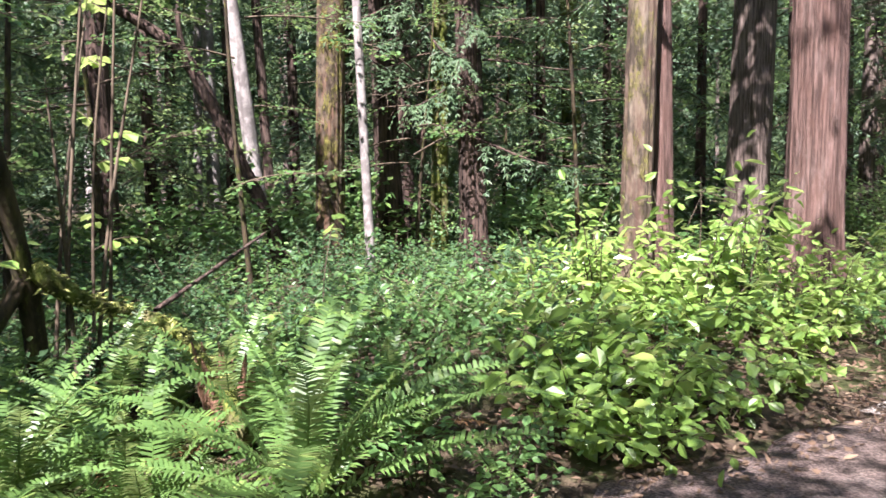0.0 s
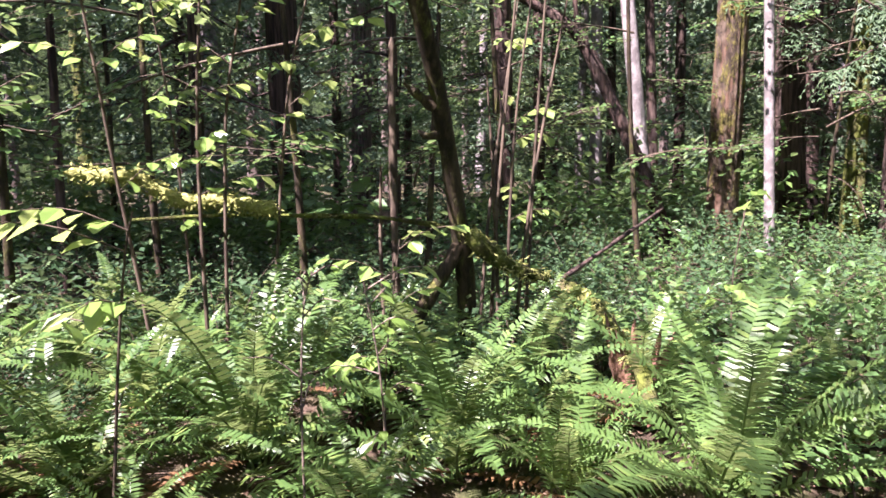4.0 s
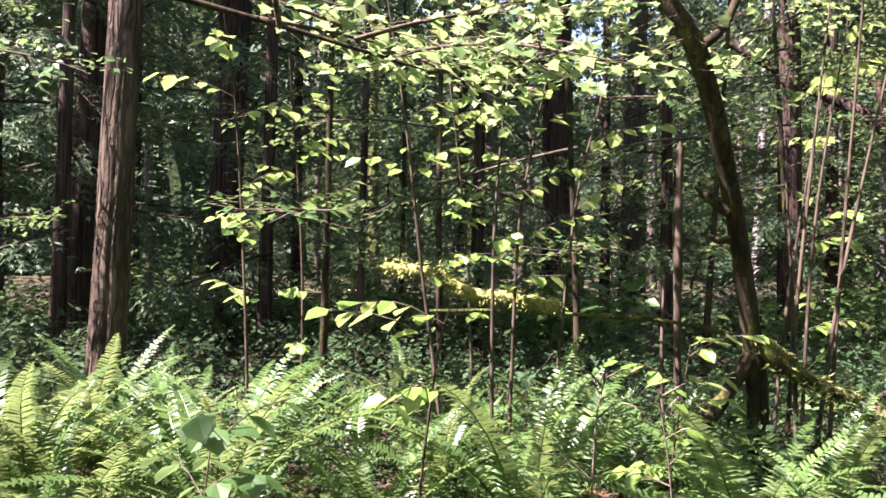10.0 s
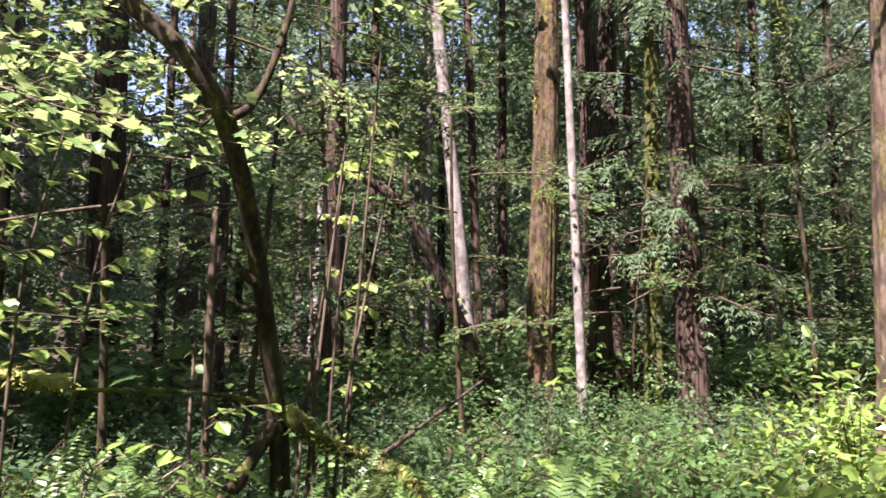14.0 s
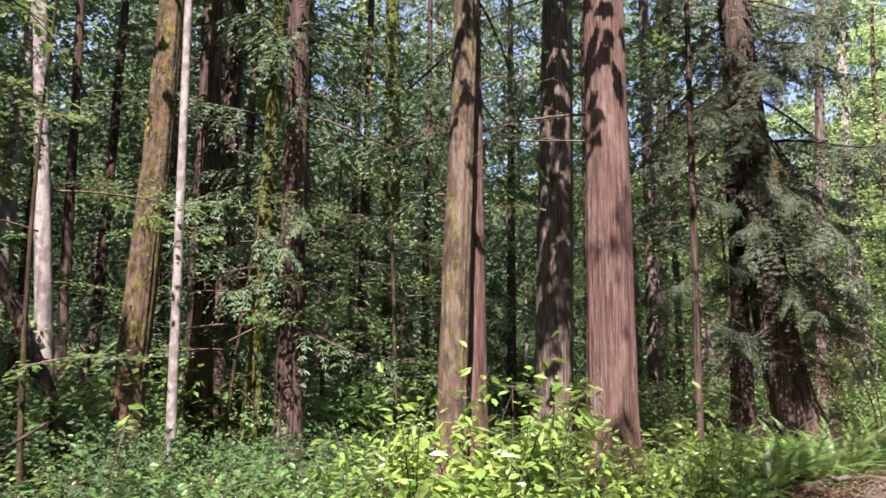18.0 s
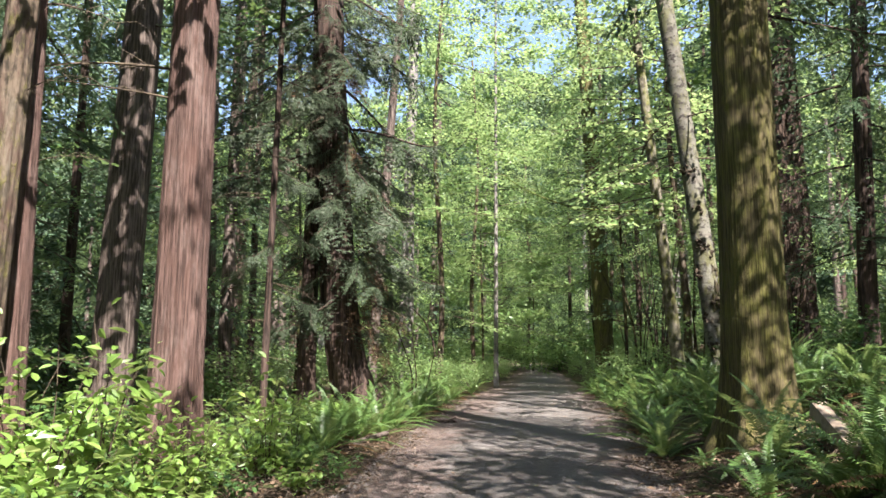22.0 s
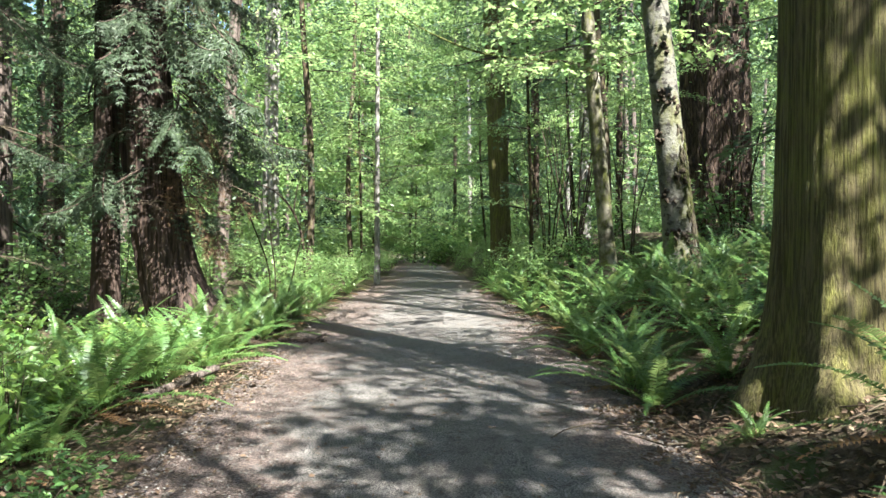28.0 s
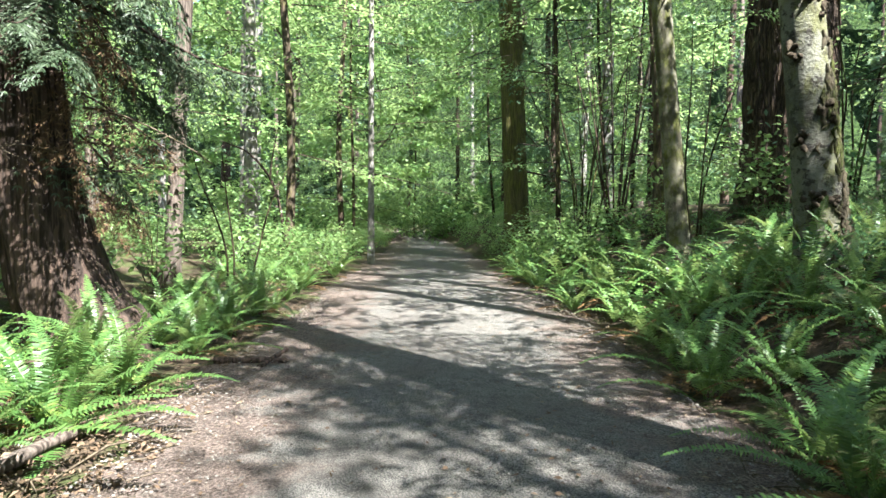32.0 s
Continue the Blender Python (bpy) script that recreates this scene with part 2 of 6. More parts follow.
def path_material():
    """Packed grey gravel, with pink-brown earth and needles towards the sides."""
    k = Nodes("path_gravel")
    co = k.n("TexCoord").outputs["Object"]
    u = k.n("SeparateXYZ", Vector=k.n("UVMap").outputs[0]).outputs[0]
    wide, fine, grit = k.noise(co, 0.9, 5.0, 0.6), k.noise(co, 55.0, 5.0, 0.75), k.noise(co, 95.0, 4.0, 0.75)
    side = k.math("ADD", k.math("ABSOLUTE", k.math("SUBTRACT", u, 0.55)), k.math("MULTIPLY", k.math("SUBTRACT", k.noise(co, 1.6, 6.0, 0.7), 0.5), 0.75))
    earth = k.mix(k.ramp(fine, 0.4, 0.62), (0.07, 0.05, 0.042), (0.25, 0.19, 0.165))
    gravel = k.mix(k.ramp(grit, 0.42, 0.58), (0.05, 0.047, 0.044), (0.265, 0.245, 0.225))
    gravel = k.mix(k.math("MULTIPLY", k.ramp(wide, 0.45, 0.65), 0.4), gravel, (0.12, 0.095, 0.085))
    col = k.mix(k.ramp(side, 0.17, 0.36), gravel, earth)
    crumb = k.noise(co, 28.0, 5.0, 0.8)
    col = k.mix(k.math("MULTIPLY", k.ramp(crumb, 0.56, 0.68), 0.45), col, (0.045, 0.037, 0.032))
    col = k.mix(k.math("MULTIPLY", k.ramp(fine, 0.62, 0.69), 0.8), col, (0.38, 0.35, 0.315))
    col = k.mix(k.math("MULTIPLY", k.ramp(k.noise(co, 7.0, 5.0, 0.7), 0.5, 0.66), 0.45), col, (0.042, 0.036, 0.031))
    h = k.math("ADD", k.math("ADD", fine, k.math("MULTIPLY", grit, 0.7)), crumb)
    return k.done(k.principled(col, 0.93, k.bump(h, 1.0, 0.03), 0.2))


def wooded_material():
    k = Nodes("painted_woods")
    co = k.n("TexCoord").outputs["Object"]
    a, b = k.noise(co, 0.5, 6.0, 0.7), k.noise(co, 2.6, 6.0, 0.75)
    # greens down to near black paint dim gaps between leaves onto the backdrop
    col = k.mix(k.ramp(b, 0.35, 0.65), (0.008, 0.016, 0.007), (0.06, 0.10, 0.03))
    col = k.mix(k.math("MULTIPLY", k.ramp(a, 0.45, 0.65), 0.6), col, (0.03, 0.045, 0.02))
    return k.done(k.principled(col, 0.9, k.bump(b, 1.0, 0.6), 0.1))


WOODED = wooded_material()

GROUND, PATHMAT = ground_material(), path_material()
# ---------------------------------------------------------------- mesh helpers
rng = np.random.default_rng(7)


def unit(v):
    return v / np.maximum(np.linalg.norm(v, axis=-1, keepdims=True), 1e-9)


class Geo:
    """Collects points and faces of one mesh."""

    def __init__(self):
        self.v, self.q, self.t, self.count = [], [], [], 0

    def add(self, v, quads=None, tris=None):
        if quads is not None and len(quads):
            self.q.append(np.asarray(quads) + self.count)
        if tris is not None and len(tris):
            self.t.append(np.asarray(tris) + self.count)
        self.v.append(np.asarray(v, float))
        self.count += len(v)
        return self

    def mesh(self, name, mat, smooth=False, second=None, first_quads=0):
        """The mesh. second: a material for all quads past the first so many."""
        me = bpy.data.meshes.new(name)
        v = np.concatenate(self.v)
        q = np.concatenate(self.q) if self.q else np.zeros((0, 4), int)
        t = np.concatenate(self.t) if self.t else np.zeros((0, 3), int)
        me.vertices.add(len(v))
        me.vertices.foreach_set("co", v.astype(np.float32).ravel())
        me.loops.add(q.size + t.size)
        me.loops.foreach_set("vertex_index", np.concatenate([q.ravel(), t.ravel()]).astype(np.int32))
        me.polygons.add(len(q) + len(t))
        starts = np.concatenate([np.arange(len(q)) * 4, q.size + np.arange(len(t)) * 3])
        me.polygons.foreach_set("loop_start", starts.astype(np.int32))
        me.polygons.foreach_set("use_smooth", np.full(len(q) + len(t), smooth))
        me.update(calc_edges=True)
        me.materials.append(mat)
        if second is not None:
            me.materials.append(second)
            me.polygons.foreach_set("material_index", (np.arange(len(q) + len(t)) >= first_quads).astype(np.int32))
        return me


def part(name, me, parent=None, m=None, label="", kind=""):
    """One mesh object, under a thing or a part."""
    ob = new(name, me)
    if parent is not None:
        ob.parent = parent
    if m is not None:
        ob.matrix_basis = m
    return tagged(ob, label, kind=kind)


def thing(name, m, label, category, group="", kind=""):
    ob = new(name)
    ob.empty_display_size = 0.1
    ob.matrix_basis = m
    return tagged(ob, label, category, group, kind)


def tube(geo, pts, rad, n=6):
    """A tapered limb along points. rad: one radius a point, or one a point and side."""
    pts = np.asarray(pts, float)
    d = unit(np.gradient(pts, axis=0))
    axis = np.eye(3)[np.argmin(np.abs(d).mean(0))]
    u = unit(axis - d * (d @ axis)[:, None])
    w = np.cross(d, u)
    th = np.arange(n) * 2 * np.pi / n
    rad = np.asarray(rad, float)
    rad = rad[:, None] * np.ones(n) if rad.ndim == 1 else rad
    ring = pts[:, None] + rad[..., None] * (np.cos(th)[None, :, None] * u[:, None] + np.sin(th)[None, :, None] * w[:, None])
    m = len(pts)
    i, j = np.meshgrid(np.arange(m - 1), np.arange(n), indexing="ij")
    a, b = i * n + j, i * n + (j + 1) % n
    geo.add(ring.reshape(-1, 3), np.stack([a, b, b + n, a + n], -1).reshape(-1, 4))
    return geo


def curve(points, n):
    """A smooth line through a few points."""
    p = np.asarray(points, float)
    s = np.linspace(0, len(p) - 1, n)
    i = np.clip(s.astype(int), 0, len(p) - 2)
    f = (s - i)[:, None]
    m = np.gradient(p, axis=0)
    h1, h2 = 2 * f**3 - 3 * f**2 + 1, f**3 - 2 * f**2 + f
    h3, h4 = -2 * f**3 + 3 * f**2, f**3 - f**2
    return h1 * p[i] + h2 * m[i] + h3 * p[i + 1] + h4 * m[i + 1]


def leaves(geo, p, d, nrm, length, width, oval=True):
    """Leaves at p, pointing along d, with the upper face to nrm: folded ovals, or plain rhombs for far ones."""
    d = unit(d)
    s = unit(np.cross(d, nrm))
    up = np.cross(s, d)
    n = len(p)
    le, wi = np.broadcast_to(length, n)[:, None], np.broadcast_to(width, n)[:, None] / 2

    def at(a, b, c):
        return p + d * le * a + s * wi * b + up * le * c

    k = np.arange(n)[:, None]
    if oval == "lobed":
        line = [(0, 0), (.05, .5), (-.05, 1.0), (.28, .62), (.45, 1.02), (.62, .5), (1, 0)]
        pts = [(.36, 0)] + line + [(u, -w) for u, w in line[-2:0:-1]]
        v = np.stack([at(u, w, .05 * abs(w) - .12 * u * u) for u, w in pts], 1)
        m = len(pts)
        fan = np.array([[0, j, j + 1 if j + 1 < m else 1] for j in range(1, m)])
        geo.add(v.reshape(-1, 3), None, (k[:, :, None] * m + fan[None]).reshape(-1, 3))
    elif oval:
        v = np.stack([at(0, 0, 0), at(.3, .95, .05), at(.68, .8, .03), at(1, 0, -.12), at(.68, -.8, .03), at(.3, -.95, .05)], 1)
        geo.add(v.reshape(-1, 3), np.concatenate([k * 6 + [0, 1, 2, 3], k * 6 + [0, 3, 4, 5]]))
    else:
        v = np.stack([at(0, 0, 0), at(.45, 1, .04), at(1, 0, -.08), at(.45, -1, .04)], 1)
        geo.add(v.reshape(-1, 3), k * 4 + [0, 1, 2, 3])
    return geo


def spread(r, n, tilt):
    """n directions round the upright, leaning by about tilt."""
    v = r.normal(size=(n, 3)) * tilt
    v[:, 2] = 1
    return unit(v)


# ---------------------------------------------------------------- kinds of plants


def trunk_mesh(name, mat, height, r0, lean=(0, 0), flare=0.5, lobes=5, furrow=0.03, sides=28, seed=0, bend=0.0, taper=0.6, rough=1.0, sweep=0.0):
    """A trunk from below the ground upwards, with a flared foot, furrows and small swellings."""
    r = np.random.default_rng(seed)
    z = np.concatenate([np.linspace(-0.4, 1.6, 16), np.linspace(1.8, 9, 30), np.linspace(10, height, 8)])
    off = bend * np.stack([np.sin(z * 0.45 + seed), np.cos(z * 0.37 + seed * 2)], -1) - bend * np.array([np.sin(seed), np.cos(seed * 2.0)])
    pts = np.stack([lean[0] * z + off[:, 0] + sweep * (1 - np.exp(-np.clip(z, 0, None) / 1.1)), lean[1] * z + off[:, 1], z], -1)
    th = np.arange(sides) * 2 * np.pi / sides
    rad = r0 * (1 - taper * np.clip(z, 0, None) / height)
    foot = flare * np.exp(-np.clip(z + 0.1, 0, None) / 0.55)
    shape = np.ones((len(z), sides)) + foot[:, None]
    for k in range(2, lobes + 3):
        ph, am = r.uniform(0, 6.3), r.uniform(0.3, 1)
        shape += (0.25 * foot * am)[:, None] * np.cos(k * th[None] + ph + 0.25 * z[:, None]) + 0.018 * rough * am * np.cos(k * th[None] + ph + 0.5 * z[:, None])
    for k in (9, 13, 11):
        ph = r.uniform(0, 6.3)
        wander = 0.5 * np.sin(z * r.uniform(0.6, 1.4) + ph)
        shape += furrow * np.abs(np.sin(k * 0.5 * th[None] + ph + wander[:, None])) - furrow * 0.5
    if sides > 50:
        keys = np.linspace(-0.4, height, 24)
        ridge = r.normal(size=(24, sides))
        ridge = np.stack([np.interp(z, keys, ridge[:, j]) for j in range(sides)], -1)
        strand = r.normal(size=sides)
        shape += furrow * 0.55 * (0.6 * ridge + strand[None])
    flute = 0.16 * flare * np.exp(-np.clip(z, 0, None) / 1.3)
    shape += flute[:, None] * (1 - 2 * np.abs(np.sin(2.5 * th[None] + seed + 0.12 * z[:, None])) ** 0.6)
    shape += r.normal(size=shape.shape) * furrow * 0.35
    g = tube(Geo(), pts, rad[:, None] * shape, sides)
    return g.mesh(name, mat, True)


def frond_mesh(seed, length, a0, a1, mat, pairs=34, curl=0.0):
    """One arching fern frond with its leaflets, growing from the origin towards +x."""
    r = np.random.default_rng(seed)
    n = 60
    s = np.linspace(0, 1, n)
    ang = np.radians(a0 + (a1 - a0) * s**1.25)
    side = curl * s**2
    d = np.stack([np.sin(ang) * np.cos(side), np.sin(ang) * np.sin(side), np.cos(ang)], -1)
    pts = np.concatenate([[[0, 0, 0]], np.cumsum(d[:-1] * length / (n - 1), axis=0)])
    g = Geo()
    k = np.linspace(0, n - 1, 10).astype(int)
    tube(g, pts[k], 0.006 * (1 - 0.85 * s[k]), 3)
    sp = np.linspace(0.1, 0.985, pairs)
    prof = np.interp(sp, [0.1, 0.2, 0.35, 0.6, 0.85, 1], [0.55, 0.9, 1, 0.86, 0.46, 0.1]) * length * 0.092
    for sgn in (-1, 1):
        ss = np.clip(sp + sgn * 0.006 + r.normal(size=pairs) * 0.002, 0, 0.99)
        p = np.stack([np.interp(ss, s, pts[:, i]) for i in range(3)], -1)
        t = unit(np.stack([np.interp(ss, s, d[:, i]) for i in range(3)], -1))
        out = unit(np.cross(t, [0, 0, 1.0]) + 1e-6) * sgn
        out[:] = unit(np.stack([np.sin(side[0]) + 0 * ss, np.cos(side[0]) + 0 * ss, 0 * ss], -1)) * sgn
        up = unit(np.cross(t, out)) * sgn
        up[up[:, 2] < 0] *= -1
        lift = r.normal(size=(pairs, 1)) * 0.10 + 0.12
        q = unit(out + t * (0.22 + r.normal(size=(pairs, 1)) * 0.05) + up * lift)
        le = (prof * (1 + r.normal(size=pairs) * 0.06))[:, None]
        w = length * 0.9 / pairs * 0.41
        tip = q * le - up * le * 0.14
        v = np.stack([p - t * w, p + t * w, p + q * le * 0.6 + t * w * 0.75 + up * 0.004, p + tip, p + q * le * 0.6 - t * w * 0.75 + up * 0.004], 1)
        kk = np.arange(pairs)[:, None]
        g.add(v.reshape(-1, 3), kk * 5 + [0, 1, 2, 4], kk * 5 + [4, 2, 3])
    return g.mesh("frond", mat)


FRONDS_FAR = [frond_mesh(i, 1.0, a0, a1, FERN, 17, c) for i, (a0, a1, c) in enumerate(((18, 80, 0), (26, 98, -.2), (34, 112, .1), (42, 104, .3)))]
FRONDS = [frond_mesh(i, 1.0, a0, a1, FERN, 44, c) for i, (a0, a1, c) in enumerate(((8, 62, 0), (14, 80, .25), (24, 94, -.2), (50, 106, .1), (12, 72, -.3), (62, 108, .3), (38, 104, 0)))]
DEADS = [frond_mesh(20 + i, 0.85, 70 + 12 * i, 128 + 8 * i, FERN_DEAD, 26, 0.2 * i) for i in range(2)]


def joined(name, pieces, mat):
    """One mesh out of copies of others: pairs of a mesh of quads and triangles, and a matrix."""
    g = Geo()
    for me, m in pieces:
        co = np.zeros(len(me.vertices) * 3, np.float32)
        me.vertices.foreach_get("co", co)
        mm = np.array(m)
        lt = np.zeros(len(me.polygons), np.int32)
        me.polygons.foreach_get("loop_total", lt)
        vi = np.zeros(len(me.loops), np.int32)
        me.loops.foreach_get("vertex_index", vi)
        nq = int((lt == 4).sum()) * 4
        g.add(co.reshape(-1, 3) @ mm[:3, :3].T + mm[:3, 3], vi[:nq].reshape(-1, 4), vi[nq:].reshape(-1, 3))
    return g.mesh(name, mat)


def far_fern_mesh(seed, n=12):
    r = np.random.default_rng(seed)
    return joined("fronds", [(FRONDS_FAR[min(3, int(i / n * 4))], pose(0, 0, 0, r.normal() * 7, r.normal() * 7, i * 137.5 + r.uniform(-20, 20)) @ Matrix.Scale(r.uniform(0.78, 1.12), 4)) for i in range(n)], FERN)


FERNS_FAR = [far_fern_mesh(i) for i in range(4)]


def fern(x, y, z, size, n, seed, label, group="sword ferns", dead=2, low=0.0, far=False):
    """A sword fern: fronds in a shuttlecock, upright in the middle and arching outside."""
    r = np.random.default_rng(seed)
    f = thing("fern", pose(x, y, z), label, "fern", group)
    if far:
        part("fronds", FERNS_FAR[seed % 4], f, pose(0, 0, 0, r.normal() * 4, r.normal() * 4, r.uniform(0, 360)) @ Matrix.Scale(size, 4))
        n = 0
    for i in range(n):
        ring = i / n
        pick = FRONDS[[0, 4, 1, 2, 6, 3, 5][min(6, int(ring * 7))]]
        s = size * r.uniform(0.78, 1.12)
        part("frond", pick, f, pose(r.normal() * .04, r.normal() * .04, 0, r.normal() * 7, r.normal() * 7 + low * ring, i * 137.5 + r.uniform(-20, 20)) @ Matrix.Scale(s * (.92 + .2 * ring), 4))
    for i in range(dead):
        part("dead_frond", DEADS[i % 2], f, pose(0, 0, 0.03, 0, 0, r.uniform(0, 360)) @ Matrix.Scale(size * 0.9, 4), "brown withered frond")
    return f


def bough_hang(seed, mat, length=2.2, nb=20, nt=8, fan=2, droop=0.6, reach=0.7, leaf=0.12, slim=0.26):
    """A drooping conifer bough along +x: branchlets hang from it, each with flat sprays."""
    r = np.random.default_rng(seed)
    s = np.linspace(0, 1, 12)
    main = np.stack([length * s * (1 - 0.1 * s), 0.15 * np.sin(2.2 * s + seed), -droop * length * 0.5 * s**1.3 + 0.16 * length * s**4], -1)
    g = Geo()
    for i in range(nb):
        a = 0.1 + 0.88 * i / nb
        p0 = np.array([np.interp(a, s, main[:, k]) for k in range(3)])
        sg = 1 if i % 2 else -1
        le = reach * (1.1 - 0.7 * a) * r.uniform(0.55, 1.3)
        q = unit(np.array([0.7, sg * r.uniform(0.3, 0.95), -0.5 + r.normal() * 0.2]))
        w = np.linspace(0.08, 1, nt)[:, None]
        line = p0 + q * le * w + np.array([0, 0, -0.5 * le]) * w**2 + r.normal(size=(nt, 3)) * 0.012
        way = q + np.array([0, 0, -1.0]) * w
        sd = unit(np.cross(q, [0, 0, 1.0]))
        for f in range(fan):
            d = way + sd * ((f - (fan - 1) / 2) * 1.5 + r.normal(size=(nt, 1)) * 0.25) + r.normal(size=(nt, 3)) * 0.12
            nn = np.tile(np.cross(sd, q), (nt, 1)) + r.normal(size=(nt, 3)) * 0.3
            leaves(g, line, d, nn, leaf * r.uniform(0.6, 1.3, nt) * (1.15 - 0.45 * w[:, 0]), leaf * slim, False)
    return g.mesh("spray", mat), tube(Geo(), main, 0.02 * (1 - 0.8 * s) * length / 2.2 + 0.003, 4).mesh("branch", BARK_DARK, True)


def bough_leafy(seed, mat, length=2.0, n=120, size=0.085, flat=0.35, oval=True, broad=0.75):
    """A spreading broad-leaved bough with leaves in a loose layer, along +x."""
    r = np.random.default_rng(seed)
    s = np.linspace(0, 1, 10)
    main = np.stack([length * s, 0.18 * np.sin(3 * s + seed), 0.3 * s * length * 0.4 - 0.35 * s**2 * length * 0.5], -1)
    gb, gl = tube(Geo(), main, 0.014 * (1 - 0.85 * s) + 0.002, 4), Geo()
    tw = 12
    per = n // tw
    for i in range(tw):
        a = 0.2 + 0.8 * i / tw
        p0 = np.array([np.interp(a, s, main[:, k]) for k in range(3)])
        sg = 1 if i % 2 else -1
        q = unit(np.array([0.75, sg * r.uniform(0.4, 1.1), r.normal() * 0.2]))
        le = length * 0.42 * (1.1 - a * 0.6) * r.uniform(0.6, 1.2)
        end = p0 + q * le + np.array([0, 0, -0.1 * le])
        tube(gb, np.stack([p0, (p0 + end) / 2 + r.normal(size=3) * 0.02, end]), [0.006, 0.004, 0.0015], 3)
        w = np.linspace(0.15, 1.0, per)[:, None]
        pts = p0 + (end - p0) * w + r.normal(size=(per, 3)) * 0.025
        sd = unit(np.cross(q, [0, 0, 1.0]))
        d = q * 0.6 + sd * np.where(np.arange(per) % 2, 1, -1)[:, None] + np.array([0, 0, -0.25]) + r.normal(size=(per, 3)) * 0.25
        sz = size * r.uniform(0.6, 1.25, per)
        leaves(gl, pts, d, spread(r, per, flat), sz, sz * broad, oval)
    return gl.mesh("leaf_spray", mat), gb.mesh("branch", STEM, True)


def bough_far(seed, mat, length, n, size, broad, droop=0.15, band=0.5):
    """A far bough in one piece: a bare branch and its leaves in a flat layer."""
    r = np.random.default_rng(seed)
    s = np.linspace(0, 1, 5)
    main = np.stack([length * s, 0.2 * np.sin(3 * s + seed), -droop * s**1.5 * length], -1)
    g = tube(Geo(), main, 0.016 * (1 - 0.8 * s) + 0.003, 3)
    w = r.uniform(0.15, 1, n)
    p = np.stack([np.interp(w, s, main[:, k]) for k in range(3)], -1)
    side = r.normal(size=n) * band * length * 0.45 * (1.15 - w)
    p += np.stack([np.abs(side) * 0.5, side, -np.abs(side) * droop + r.normal(size=n) * 0.06], -1)
    sz = size * r.uniform(0.6, 1.25, n)
    leaves(g, p, np.stack([np.full(n, 0.7), np.sign(side), np.full(n, -0.3)], -1) + r.normal(size=(n, 3)) * 0.3, spread(r, n, 0.42), sz, sz * broad, False)
    return g.mesh("bough", BARK_DARK, False, mat, 12)


def bough_dead(seed, length=1.6):
    """A dead bough with bare hooked twigs."""
    r = np.random.default_rng(seed)
    s = np.linspace(0, 1, 8)
    main = np.stack([length * s, 0.1 * np.sin(4 * s + seed), -0.25 * s**2 * length], -1)
    g = tube(Geo(), main, 0.015 * (1 - 0.85 * s) + 0.002, 4)
    for i in range(16):
        a = r.uniform(0.15, 1)
        p0 = np.array([np.interp(a, s, main[:, k]) for k in range(3)])
        q = unit(np.array([r.uniform(0.1, 0.8), r.choice([-1, 1]) * r.uniform(0.4, 1), r.uniform(-0.6, 0.3)]))
        le = r.uniform(0.2, 0.7)
        tube(g, np.stack([p0, p0 + q * le * .5 + r.normal(size=3) * .03, p0 + q * le + np.array([0, 0, -0.12])]), [0.006, 0.004, 0.001], 3)
    return g.mesh("dead_branch", STEM, True)


CEDARS = [bough_hang(40 + i, NEEDLE, 2.2, 19, 6, 3, 0.6, 0.6, 0.12, 0.21) for i in range(4)]
CEDARS_LONG = [bough_hang(50 + i, NEEDLE_DULL, 1.9, 26, 9, 5, 0.9, 0.62, 0.1, 0.16) for i in range(4)]
CEDARS_BROWN = [bough_hang(56 + i, CEDAR_DRY, 1.0, 14, 8, 4, 1.3, 0.5, 0.11, 0.1) for i in range(2)]
MAPLES = [bough_leafy(60 + i, LEAF_MAPLE, 2.2, 120, 0.095, 0.5, "lobed", 1.0) for i in range(4)]
MAPLES_FAR = [bough_far(70 + i, LEAF_MAPLE, 2.8, 215, 0.095, 0.85) for i in range(3)]
CEDARS_FAR = [bough_far(75 + i, NEEDLE, 3.0, 165, 0.235, 0.28, 0.4, 0.4) for i in range(3)]
MIDS = [bough_leafy(80 + i, LEAF_MID, 1.8, 132, 0.075, 0.45, False) for i in range(3)]
DEADB = [bough_dead(90 + i) for i in range(3)]


def crown_mesh(seed, r0, z0, z1, n, size):
    """A high crown of many small leaf clumps with gaps between the boughs."""
    r = np.random.default_rng(seed)
    nb = 46
    zz = r.uniform(0, 1, nb) ** 0.8
    rr = r0 * (1 - 0.75 * zz) * r.uniform(0.35, 1, nb)
    th = r.uniform(0, 6.283, nb)
    c = np.stack([rr * np.cos(th), rr * np.sin(th), z0 + (z1 - z0) * zz], -1)
    i = r.integers(0, nb, n)
    p = c[i] + r.normal(size=(n, 3)) * np.array([0.46, 0.46, 0.2])
    g = leaves(Geo(), p, r.normal(size=(n, 3)) * [1, 1, 0.4], spread(r, n, 0.5), size * r.uniform(0.6, 1.4, n), size * 0.62, False)
    return g.mesh("crown", CROWN)


CROWNS = [crown_mesh(100 + i, 3.3, 10, 24, 640, 0.5) for i in range(4)]
CROWNS_FINE = [crown_mesh(110 + i, 3.3, 7.5, 22, 1350, 0.29) for i in range(3)]


